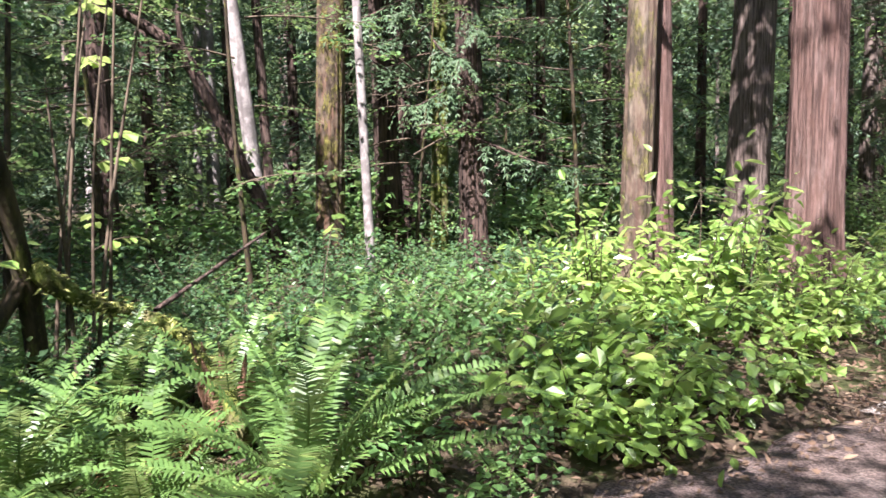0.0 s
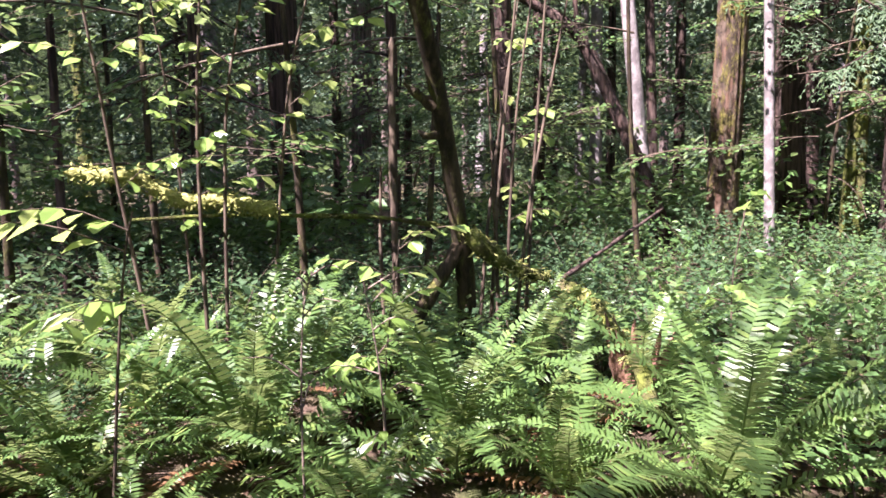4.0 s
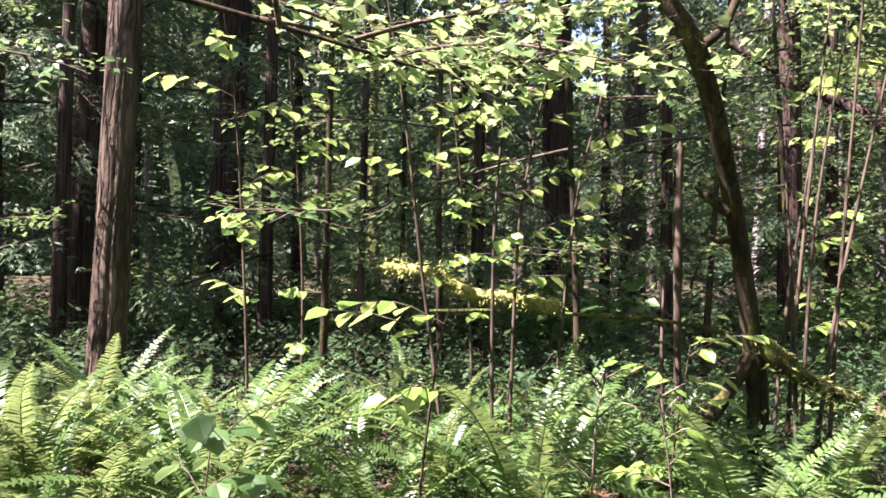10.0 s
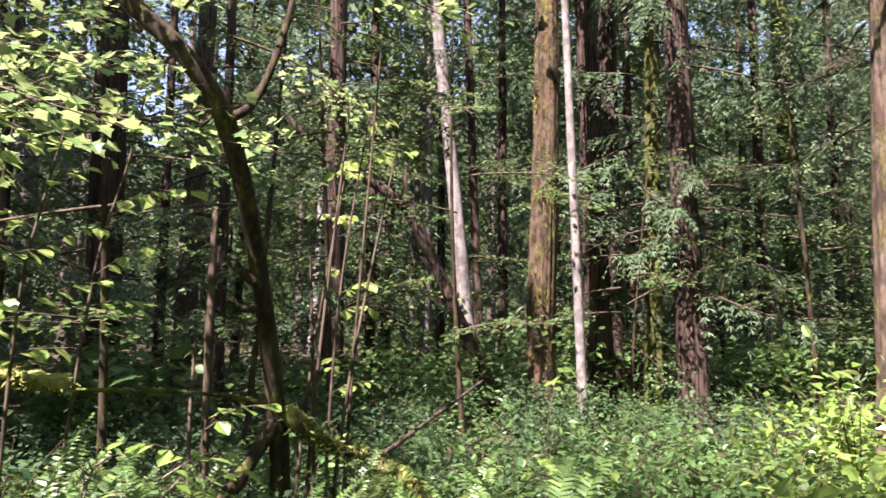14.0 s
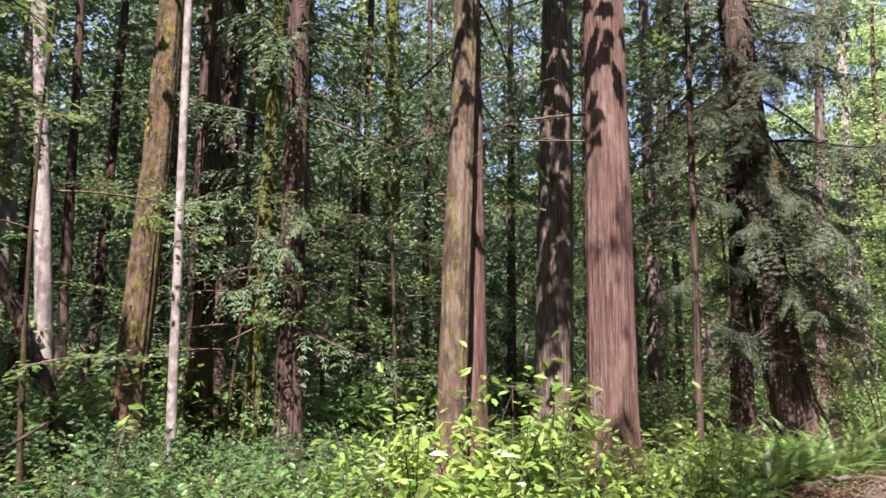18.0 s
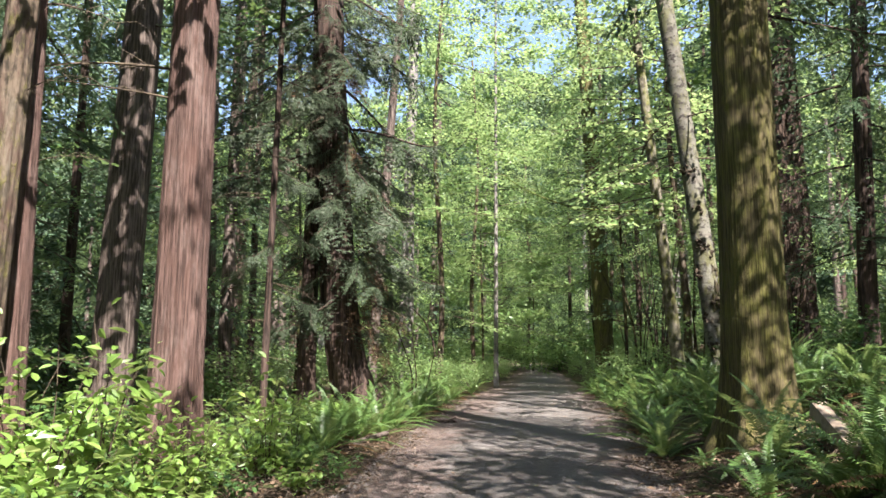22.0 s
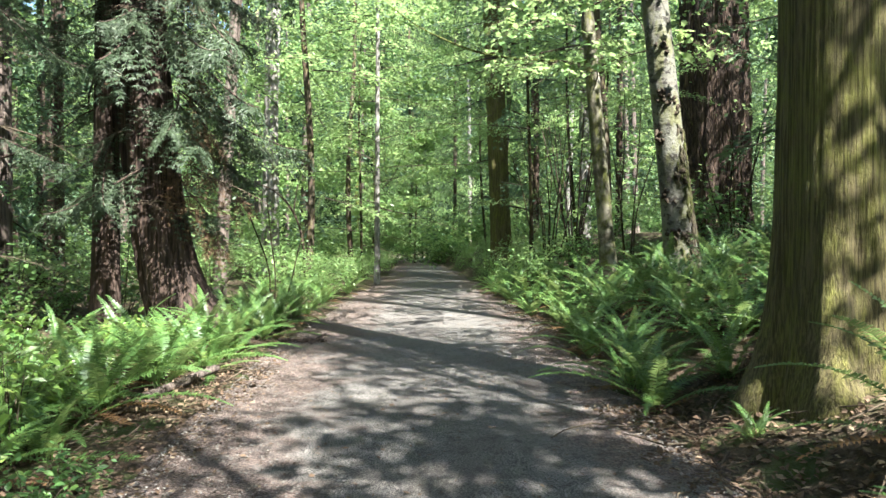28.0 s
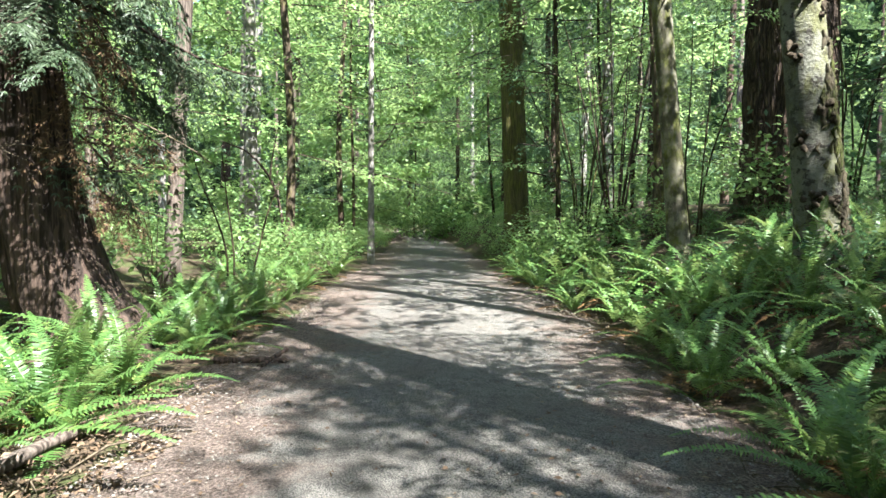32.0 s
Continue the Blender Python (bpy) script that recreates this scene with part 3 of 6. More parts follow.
def clothe(tree, boughs, n, z0, z1, seed, r0=0.2, scale=(0.7, 1.2), lean=(0, 0), face=None, fan=180.0, tilt=0.0):
    """Boughs round a trunk between two heights; face: degrees that they favour."""
    r = np.random.default_rng(seed)
    for i in range(n):
        z = z0 + (z1 - z0) * (i + r.uniform(0, 1)) / n
        a = (i * 137.5 if face is None else face + r.uniform(-fan, fan)) + r.uniform(-20, 20)
        m = pose(lean[0] * z, lean[1] * z, z, r.normal() * 10, r.normal() * 10 + tilt, a) @ pose(r0 * 0.7, 0, 0) @ Matrix.Scale(r.uniform(*scale), 4)
        b = boughs[r.integers(len(boughs))]
        if isinstance(b, tuple):
            br = part("bough", b[1], tree, m)
            part("leaf_spray", b[0], br, kind="stuff")
        else:
            part("dead_branch" if b in DEADB else "bough", b, tree, m, kind="" if b in DEADB else "stuff")


def skirt(seed, boughs, n, z0, z1, scale=(0.9, 1.5), r0=0.2):
    """The lower boughs of a tree of the wood, in one piece."""
    r = np.random.default_rng(seed)
    wood, green = Geo(), Geo()
    for i in range(n):
        z = z0 + (z1 - z0) * (i + r.uniform(0, 1)) / n
        m = np.array(pose(0, 0, z, r.normal() * 10, r.normal() * 10 + 6, i * 137.5 + r.uniform(-20, 20)) @ pose(r0 * 0.7, 0, 0) @ Matrix.Scale(r.uniform(*scale) * (1.1 - 0.4 * (z - z0) / (z1 - z0)), 4))
        me = boughs[r.integers(len(boughs))]
        co = np.zeros(len(me.vertices) * 3, np.float32)
        me.vertices.foreach_get("co", co)
        co = co.reshape(-1, 3) @ m[:3, :3].T + m[:3, 3]
        vi = np.zeros(len(me.loops), np.int32)
        me.loops.foreach_get("vertex_index", vi)
        vi = vi.reshape(-1, 4)
        wood.add(co[:15], vi[:12])
        green.add(co[15:], vi[12:] - 15)
    g = Geo().add(np.concatenate(wood.v), np.concatenate(wood.q)).add(np.concatenate(green.v), np.concatenate(green.q))
    return g.mesh("lower_foliage", BARK_DARK, False, boughs[0].materials[1], 12 * n)


SKIRT_CEDAR = [skirt(800 + i, CEDARS_FAR, 11, 1.0, 12) for i in range(3)]
SKIRT_MAPLE = [skirt(810 + i, MAPLES_FAR, 9, 1.2, 11) for i in range(3)]
SKIRT_DENSE = [skirt(820 + i, CEDARS_FAR, 25, 1.6, 15, (.6, 1.2)) for i in range(3)]


def bush_mesh(seed, h, rad, stems, n, size, mat, oval=True, broad=0.6, arch=0.5):
    """Stems and leaves of a shrub."""
    r = np.random.default_rng(seed)
    gs, gl = Geo(), Geo()
    per = n // stems
    for i in range(stems):
        a = i * 2.4 + r.uniform(-.4, .4)
        reach = rad * r.uniform(0.3, 1)
        top = np.array([np.cos(a) * reach, np.sin(a) * reach, h * r.uniform(0.6, 1) * (1 - 0.35 * (reach / rad) ** 2)])
        pts = curve([[np.cos(a) * .05, np.sin(a) * .05, -0.1], [top[0] * .35, top[1] * .35, top[2] * .6], top], 7)
        tube(gs, pts[::2], np.linspace(0.008, 0.002, 4) * (0.6 + h * 0.4), 3)
        w = r.uniform(0.25, 1.0, per)
        f = np.clip(w * 6, 0, 5.999)
        k = f.astype(int)
        p = pts[k] + (pts[np.minimum(k + 1, 6)] - pts[k]) * (f - k)[:, None]
        b = r.uniform(0, 6.283, per)
        out = np.stack([np.cos(b), np.sin(b), r.normal(size=per) * arch - 0.1], -1)
        p = p + out * (0.22 * rad * r.uniform(0.1, 1, per))[:, None]
        sz = size * r.uniform(0.55, 1.25, per)
        leaves(gl, p, out, spread(r, per, 0.5), sz, sz * broad, oval)
    return gl.mesh("foliage", mat), gs.mesh("branchwork", STEM, True)


BUSH_PLUM = [bush_mesh(120 + i, 1.5, 0.75, 7, 140, 0.14, LEAF_BRIGHT, True, 0.5) for i in range(3)]
BUSH_LOW = [bush_mesh(130 + i, 0.75, 0.6, 9, 190, 0.088, LEAF_MID, True, 0.62) for i in range(3)]
BUSH_BERRY = [bush_mesh(140 + i, 0.8, 0.7, 9, 190, 0.145, LEAF_BRIGHT, True, 0.7) for i in range(3)]
BUSH_SALAL = [bush_mesh(150 + i, 1.0, 0.85, 9, 450, 0.085, LEAF_DARK, False, 0.6) for i in range(3)]
BUSH_FAR = [bush_mesh(160 + i, 1.5, 1.2, 9, 315, 0.145, LEAF_MID, False, 0.65) for i in range(3)]
BUSH_FARB = [bush_mesh(170 + i, 1.9, 1.3, 9, 378, 0.12, LEAF_MAPLE, False, 0.65) for i in range(3)]


def bush(kind, x, y, s, seed, label, group="", name="shrub", sink=0.0, zs=1.0, cat="shrub"):
    r = np.random.default_rng(seed)
    fol, st = kind[seed % len(kind)]
    b = thing(name, pose(x, y, ground_z(x, y) - sink, r.normal() * 5, r.normal() * 5, r.uniform(0, 360)), label, cat, group)
    m = Matrix.Diagonal((s, s, s * zs, 1))
    part("branchwork", st, b, m, kind="stuff")
    part("foliage", fol, b, m, kind="stuff")
    return b
# ---------------------------------------------------------------- the lie of the land


def left_edge(y):
    return np.interp(y, [-30, 0, 3, 8, 12.7, 17, 24, 37, 60], [-2.3, -1.95, -1.95, -1.6, -1.5, -1.1, -0.4, 1.1, 2.2])


def right_edge(y):
    return np.interp(y, [-30, 0, 7.5, 13, 17, 23, 37, 60], [2.2, 1.8, 1.95, 2.45, 2.85, 3.15, 3.7, 4.4])


def ground_z(x, y):
    x, y = np.asarray(x, float), np.asarray(y, float)
    dr, dl = np.clip(x - right_edge(y) - 0.15, 0, None), np.clip(left_edge(y) - x - 0.1, 0, None)
    off = np.clip(dr + dl, 0, 1)
    bank = 1.55 * (1 - np.exp(-np.clip(dr - 0.2, 0, None) / 2.5)) + 0.03 * dr
    z = bank + 0.10 * off * (np.sin(x * 0.9 + 1.3) * np.cos(y * 0.7) + 0.5 * np.sin(x * 2.1 + y * 1.7)) + 0.04 * off - 0.02
    return z if z.ndim else float(z)


def axis(lo, hi, fine_lo, fine_hi, fine, coarse):
    return np.unique(np.concatenate([np.linspace(lo, fine_lo, coarse), np.arange(fine_lo, fine_hi, fine), np.linspace(fine_hi, hi, coarse)]))


gx, gy = axis(-900, 900, -14, 10, 0.25, 14), axis(-900, 900, -10, 40, 0.3, 14)
X, Y = np.meshgrid(gx, gy, indexing="ij")
gz = ground_z(X, Y) + 0.03 * np.sin(X * 5.3 + 2 * np.sin(Y * 3.1)) * np.cos(Y * 4.7 + X) * (np.clip(np.maximum(left_edge(Y) - X, X - right_edge(Y)), 0, 0.5) * 2)
gi, gj = np.meshgrid(np.arange(len(gx) - 1), np.arange(len(gy) - 1), indexing="ij")
a = gi * len(gy) + gj
floor_geo = Geo().add(np.stack([X, Y, gz], -1).reshape(-1, 3), np.stack([a, a + len(gy), a + len(gy) + 1, a + 1], -1).reshape(-1, 4))
tagged(new("ground", floor_geo.mesh("ground", GROUND, True)), "brown forest floor with needles, litter and moss", "ground", kind="structure")

py = np.concatenate([np.arange(-25, 30, 0.25), np.arange(30, 66, 1.0)])
pu = np.linspace(0, 1, 25)
wob_l = 0.12 * np.sin(py * 1.7) + 0.09 * np.sin(py * 4.1 + 1) + 0.05 * np.sin(py * 9.3)
wob_r = 0.12 * np.sin(py * 1.5 + 2) + 0.09 * np.sin(py * 3.7) + 0.05 * np.sin(py * 8.7)
xl, xr = left_edge(py) - 0.35 + wob_l, right_edge(py) + 0.3 + wob_r
PX = xl[:, None] + (xr - xl)[:, None] * pu
PY = py[:, None] + 0 * pu
PZ = 0.012 + 0.035 * (1 - (2 * pu - 1) ** 2)[None] + 0.012 * np.sin(PX * 3.1 + PY * 1.3) * np.sin(PY * 2.3) - 0.09 * (np.abs(2 * pu - 1) ** 10)[None] + 0 * PX
pi_, pj_ = np.meshgrid(np.arange(len(py) - 1), np.arange(24), indexing="ij")
a = pi_ * 25 + pj_
path_mesh = Geo().add(np.stack([PX, PY, PZ], -1).reshape(-1, 3), np.stack([a, a + 1, a + 26, a + 25], -1).reshape(-1, 4)).mesh("path", PATHMAT, True)
uv = path_mesh.uv_layers.new(name="across")
vi = np.zeros(len(path_mesh.loops), np.int32)
path_mesh.loops.foreach_get("vertex_index", vi)
uv.data.foreach_set("uv", np.stack([pu[vi % 25], (vi // 25) * 0.01], -1).astype(np.float32).ravel())
tagged(new("path", path_mesh), "packed grey gravel path with dirt sides", "path", kind="structure")

# ---------------------------------------------------------------- trees that the walk passes


def tree(x, y, d, mat, label, lean=(0, 0), height=24, flare=0.4, lobes=5, furrow=0.03, sides=28, seed=0, crown=True, bend=0.0, group="", name="tree", taper=0.6, rough=1.0, crown_size=1.0, sweep=0.0):
    t = thing(name, pose(x, y, ground_z(x, y)), label, "tree", group)
    part("trunk", trunk_mesh("trunk", mat, height, d / 2, lean, flare, lobes, furrow, sides, seed, bend, taper, rough, sweep), t)
    if crown:
        part("crown", CROWNS_FINE[seed % 3], t, pose(lean[0] * 14, lean[1] * 14, 0, 0, 0, seed * 47) @ Matrix.Diagonal((crown_size, crown_size, 1, 1)))
    return t


T = {}
T["white"] = tree(-12.71, 5.61, .30, BARK_PALE, "pale grey alder trunk leaning slightly among low shrubs", (-.043, -.093), 22, .25, 4, .01, 20, 1)
T["thin_dark"] = tree(-14.45, 6.6, .23, BARK_DARK, "thin dark straight trunk behind the pale alder", (-.017, -.034), 20, .2, 3, .02, 14, 2)
T["white_far"] = tree(-17.2, 6.4, .32, BARK_PALE, "pale grey trunk standing in sunlit shrubs", (0, 0), 22, .2, 3, .01, 16, 3)
T["white_far2"] = tree(-21.6, 7.6, .27, BARK_PALE, "pale thin trunk deep in the wood", (.014, .036), 22, .2, 3, .01, 14, 4)
T["mossy"] = tree(-10.42, 5.64, .45, BARK_MOSSY, "maple trunk covered in yellow moss and flaking bark", (.004, .004), 22, .3, 5, .06, 56, 5, bend=.05, rough=2.2, crown_size=.6)
T["pole"] = tree(-8.81, 5.38, .14, BARK_PALE, "slim pale grey pole-like young alder", (-.018, -.026), 18, .15, 3, .006, 14, 6, crown_size=.4)
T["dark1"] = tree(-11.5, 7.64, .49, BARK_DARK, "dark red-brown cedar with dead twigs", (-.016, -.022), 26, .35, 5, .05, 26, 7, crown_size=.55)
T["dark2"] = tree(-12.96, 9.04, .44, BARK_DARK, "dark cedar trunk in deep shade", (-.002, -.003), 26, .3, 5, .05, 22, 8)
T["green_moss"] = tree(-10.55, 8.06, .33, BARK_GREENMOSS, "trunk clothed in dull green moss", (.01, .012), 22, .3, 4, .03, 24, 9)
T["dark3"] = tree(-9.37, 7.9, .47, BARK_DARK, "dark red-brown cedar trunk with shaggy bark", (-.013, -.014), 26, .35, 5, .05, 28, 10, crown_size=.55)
T["twin"] = tree(-5.0, 6.46, .32, BARK_TWIN, "grey-brown mossy trunk beside a reddish one", (.001, 0), 22, .35, 5, .06, 64, 11, bend=.05, rough=3.0)
T["twin_red"] = tree(-5.11, 7.1, .31, BARK_RED, "slim reddish cedar trunk close behind a mossy one", (-.01, -.008), 22, .3, 4, .04, 24, 12)
T["grey"] = tree(-6.86, 12.38, .76, BARK_GREY, "stout grey cedar trunk with long vertical fibres", (.019, .01), 30, .35, 6, .03, 44, 13)
T["red"] = tree(-3.85, 8.3, .60, BARK_RED, "red cedar with shredding sunlit bark and flared foot", (.004, .002), 30, .42, 6, .035, 110, 14)
T["dark_s"] = tree(-12.69, 2.79, .38, BARK_DARK, "dark trunk half hidden by hazel stems", (-.001, -.005), 24, .3, 5, .04, 22, 15)
T["fir_m"] = tree(-5.88, -4.82, .31, BARK_FIRLIT, "brown fir trunk with finely furrowed bark above ferns", (-.017, .025), 24, .25, 5, .022, 64, 16, crown_size=.55)
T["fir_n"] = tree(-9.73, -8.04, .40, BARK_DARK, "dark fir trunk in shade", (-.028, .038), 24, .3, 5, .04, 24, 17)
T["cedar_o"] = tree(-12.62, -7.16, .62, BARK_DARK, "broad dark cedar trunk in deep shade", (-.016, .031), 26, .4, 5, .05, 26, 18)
T["thin_p"] = tree(-9.73, -3.62, .11, BARK_DARK, "thin dark sapling trunk", (-.003, .011), 14, .2, 3, .01, 10, 19, crown_size=.3)
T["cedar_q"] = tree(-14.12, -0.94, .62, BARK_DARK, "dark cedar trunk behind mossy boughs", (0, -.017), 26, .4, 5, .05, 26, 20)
T["grey_r"] = tree(-17.07, .56, .48, BARK_GREY, "grey trunk standing back in the wood", (.002, .028), 26, .3, 4, .03, 20, 21)
T["thin_x"] = tree(-3.64, 11.03, .12, BARK_DARK, "thin dark cedar stem with dead twigs", (.014, .004), 16, .2, 3, .02, 14, 22, crown=False)
T["thin_x2"] = tree(-7.39, 19.26, .38, BARK_GREY, "grey trunk behind hanging cedar sprays", (.004, .002), 24, .3, 4, .03, 20, 23)
T["cedar_dark"] = tree(-2.8, 15.36, .80, BARK_DARK, "leaning dark cedar with drooping green sprays beside the path", (-.05, -.021), 26, .5, 6, .06, 44, 24, sweep=-.5)
T["cedar_side"] = tree(-4.1, 15.45, .38, BARK_DARK, "smooth dark cedar stem beside a leaning one", (.01, .003), 24, .3, 5, .04, 26, 25)
T["far_right"] = tree(7.68, 15.17, .38, BARK_DARK, "dark slim conifer on the bank", (.031, -.016), 22, .3, 4, .03, 18, 26)
T["pale_left"] = tree(-3.74, 31.7, .46, BARK_PALE, "pale mossy alder in sunlight beside the path", (0, 0), 24, .3, 4, .02, 20, 27, crown_size=.5)
T["pale_left2"] = tree(-4.3, 33.6, .40, BARK_PALE, "pale alder standing behind a mossy one", (.02, 0), 24, .3, 4, .02, 18, 127, crown=False)
T["left_mid"] = tree(-3.9, 22.6, .34, BARK_GREY, "grey trunk leaning above ferns", (.06, .02), 22, .3, 4, .03, 20, 28, crown=False)
T["white_back"] = tree(9.13, 34.55, .50, BARK_PALE, "pale sunlit trunk far up the slope", (-.014, .004), 26, .3, 4, .02, 16, 29, crown=False)
T["moss_sap"] = tree(4.55, 17.87, .30, BARK_SAP, "slender mossy alder leaning over the ferns", (-.083, .027), 20, .5, 4, .015, 24, 30, crown=False)
T["birch"] = tree(4.54, 14.5, .44, BARK_BIRCH, "grey-white alder with dark scars and moss", (-.095, .05), 22, .45, 4, .015, 32, 31, crown_size=.5)
T["fir_big"] = tree(8.75, 22.0, 1.72, BARK_FIR, "massive old fir with deeply furrowed plates of bark", (-.012, .004), 36, .28, 7, .05, 96, 32, crown_size=1.2)
T["big_cedar"] = tree(3.36, 9.3, .80, BARK_OLIVE, "stout olive-tinged cedar with fluted foot beside the path", (-.001, .001), 30, .66, 7, .02, 110, 33, crown_size=.8)
T["far_fir"] = tree(4.44, 28.72, .72, BARK_OLIVE, "tall grey-brown fir beside the far path", (-.045, .01), 30, .4, 5, .04, 26, 34, crown_size=.5)
T["sapling"] = tree(.10, 28.15, .19, BARK_PALE, "slim pale sapling at the path side", (.003, 0), 16, .2, 3, .01, 12, 35, crown=False)
T["back_left"] = tree(-9.85, 24.38, .40, BARK_GREY, "grey trunk back in the wood", (-.02, -.01), 24, .3, 4, .03, 16, 36, crown=False)

T["hemlock1"] = tree(-10.6, -5.4, .22, BARK_DARK, "young dark hemlock with drooping boughs", (.01, .02), 15, .3, 4, .03, 16, 37, crown=False)
T["hemlock2"] = tree(-11.2, -2.2, .20, BARK_DARK, "young dark hemlock with drooping boughs", (-.01, .01), 14, .3, 4, .03, 16, 38, crown=False)
T["hemlock3"] = tree(-8.6, -7.4, .20, BARK_DARK, "young dark hemlock with drooping boughs", (.0, .02), 14, .3, 4, .03, 16, 39, crown=False)
T["hemlock4"] = tree(-13.2, .9, .22, BARK_DARK, "young dark hemlock with drooping boughs", (.0, .0), 14, .3, 4, .03, 16, 40, crown=False)

T["hemlock5"] = tree(8.6, 10.4, .22, BARK_DARK, "young dark hemlock on the bank", (.0, .0), 15, .3, 4, .03, 16, 41, crown=False)
T["hemlock6"] = tree(9.6, 14.6, .24, BARK_DARK, "young dark hemlock on the bank", (.01, .0), 15, .3, 4, .03, 16, 42, crown=False)
T["hemlock7"] = tree(9.0, 12.2, .22, BARK_DARK, "young dark hemlock on the bank", (.0, .01), 14, .3, 4, .03, 16, 43, crown=False)

# rough black burls and peeling scabs on the birch-like alder
BURL = plain_material("burl_black_bark", (0.02, 0.016, 0.012), (0.075, 0.058, 0.042), 30.0, 0.95, 1.0, 0.02, 0.1)
SCAB = bark_material("scab_dark_mossy", (0.025, 0.02, 0.013), (0.075, 0.06, 0.04), (0.13, 0.11, 0.075), (14, 14, 9), 1.0, 0.02, moss=(0.10, 0.11, 0.03), moss_from=0.45, moss_to=0.6)
rb = np.random.default_rng(61)


def birch_skin(z, a, out=0.0):
    """A point of the alder's bark at a height and a turn round the trunk."""
    r = .22 * (1 - .6 * z / 22) * (1 + .45 * math.exp(-(z + .1) / .55)) + out
    return (-.095 * z + r * math.cos(a), .05 * z + r * math.sin(a), z)


for z, a, wide, n in ((.72, -1.9, .55, 16), (1.32, -2.6, .3, 8), (1.58, -1.5, .45, 12), (2.15, -2.7, .25, 7), (2.75, -2.0, .6, 16), (2.6, -1.1, .2, 6), (3.5, -1.6, .4, 10), (4.3, -2.2, .4, 10)):
    g = Geo()
    for _ in range(n):
        q = np.array(birch_skin(z + rb.normal() * .05, a + rb.normal() * wide * .7, .005))
        v = rb.normal(size=3) * [.5, .5, .6]
        e = q + v * .05 + np.array([math.cos(a), math.sin(a), -.3]) * rb.uniform(.01, .05)
        tube(g, np.array([q - (e - q) * .4, q, (q + e) / 2, e]), np.array([.03, .045, .035, .008])[:, None] * rb.uniform(.4, 1.1, (4, 6)), 6)
    part("burl", g.mesh("burl", BURL, True), T["birch"], None, "rough black burl ringing the bark")
g = Geo()
for _ in range(210):
    z = rb.uniform(0, 1) ** 1.5 * 2.3
    a = -.75 + rb.normal() * (.5 + .9 * max(0, .8 - z))
    q = np.array([birch_skin(z + k * rb.uniform(.03, .09), a + rb.normal() * .06, .002 + .012 * (k == 1)) for k in (-1, 0, 1)])
    tube(g, q, np.array([.02, .05, .018])[:, None] * rb.uniform(.3, .8, (3, 6)), 6)
part("scab_bark", g.mesh("scab_bark", SCAB, True), T["birch"], None, "dark mossy peeling bark at the foot", "stuff")

# dark conifers closing the view behind the trunks
for i, (x, y, h) in enumerate(((-14.6, 10.8, 17), (-16.8, 8.4, 18), (-15.4, 13.4, 17), (-12.2, 12.6, 16), (-10.6, 14.8, 17), (-18.6, 11.2, 19), (-16.2, 4.6, 16), (-19.2, 4.6, 18), (-13.2, 16.4, 18), (-8.9, 18.4, 17), (-17.0, 17.2, 19), (-20.4, 8.2, 19), (-16.6, -3.2, 17), (-17.6, -7.6, 18), (-14.6, -10.2, 18), (-21, 14.5, 20), (-11.2, 20.2, 18), (-19.8, .2, 18), (-10.6, 17.0, 17), (-9.6, 22.2, 18), (-8.4, 24.4, 19), (-10.4, 28, 20), (10.6, 16.6, 17), (12.4, 13.2, 17), (13.4, 18.0, 19), (9.6, 9.6, 16), (14.5, 23.5, 20), (6.6, 33, 17), (7.6, 38, 18), (6.9, 44, 19), (9.2, 30.5, 18), (8.8, 48, 20), (5.4, 51, 18))):
    t = tree(x, y, .28, BARK_DARK, "dark drooping conifer deep in the wood", (0, 0), h, .3, 4, .03, 12, 45 + i, crown=False, group="dark conifers")
    part("lower_foliage", SKIRT_DENSE[i % 3], t, pose(0, 0, 0, 0, 0, i * 77) @ Matrix.Diagonal((1, 1, h / 16, 1)), kind="stuff")
    clothe(t, DEADB, 7, 1.2, 7, 860 + i, .14, (.6, 1.1))

# foliage on these trees
for k in ("hemlock1", "hemlock2", "hemlock3", "hemlock4", "hemlock5", "hemlock6", "hemlock7"):
    clothe(T[k], CEDARS, 22, 1.6, 9, ord(k[-1]) * 11, .1, (.6, 1.2))
for k in ("dark1", "dark2", "dark3", "cedar_q", "cedar_o", "dark_s", "fir_n"):
    clothe(T[k], CEDARS, 22, 2.0, 12, len(k) * 31 + ord(k[-1]), .22, (.6, 1.25))
    clothe(T[k], DEADB, 8, 1.5, 8, ord(k[-1]) * 3, .22, (.6, 1.1))
clothe(T["cedar_dark"], CEDARS_LONG, 30, 2.6, 9, 301, .3, (.5, 1.15), (-.093, -.021), -35, 165, 14)
clothe(T["cedar_dark"], CEDARS_LONG, 9, 2.9, 6, 334, .3, (.8, 1.3), (-.093, -.021), -35, 60, 10)
clothe(T["cedar_dark"], CEDARS_LONG, 22, 5.5, 11, 335, .3, (1.2, 1.7), (-.093, -.021), -30, 150, 10)
clothe(T["cedar_dark"], CEDARS_BROWN, 40, 1.7, 8.5, 332, .3, (.5, 1.1), (-.093, -.021), -60, 120, 20)
clothe(T["cedar_dark"], DEADB, 30, 1.2, 8, 302, .3, (.5, .9), (-.093, -.021))
clothe(T["cedar_side"], CEDARS_LONG, 30, 2.4, 10, 303, .2, (.6, 1.1))
clothe(T["thin_x"], DEADB, 20, 1.2, 9, 304, .06, (.25, .6))
clothe(T["thin_x"], CEDARS_LONG, 18, 2.2, 10, 305, .06, (.4, .8))
clothe(T["thin_x2"], CEDARS, 14, 3.0, 10, 306, .2, (.7, 1.2))
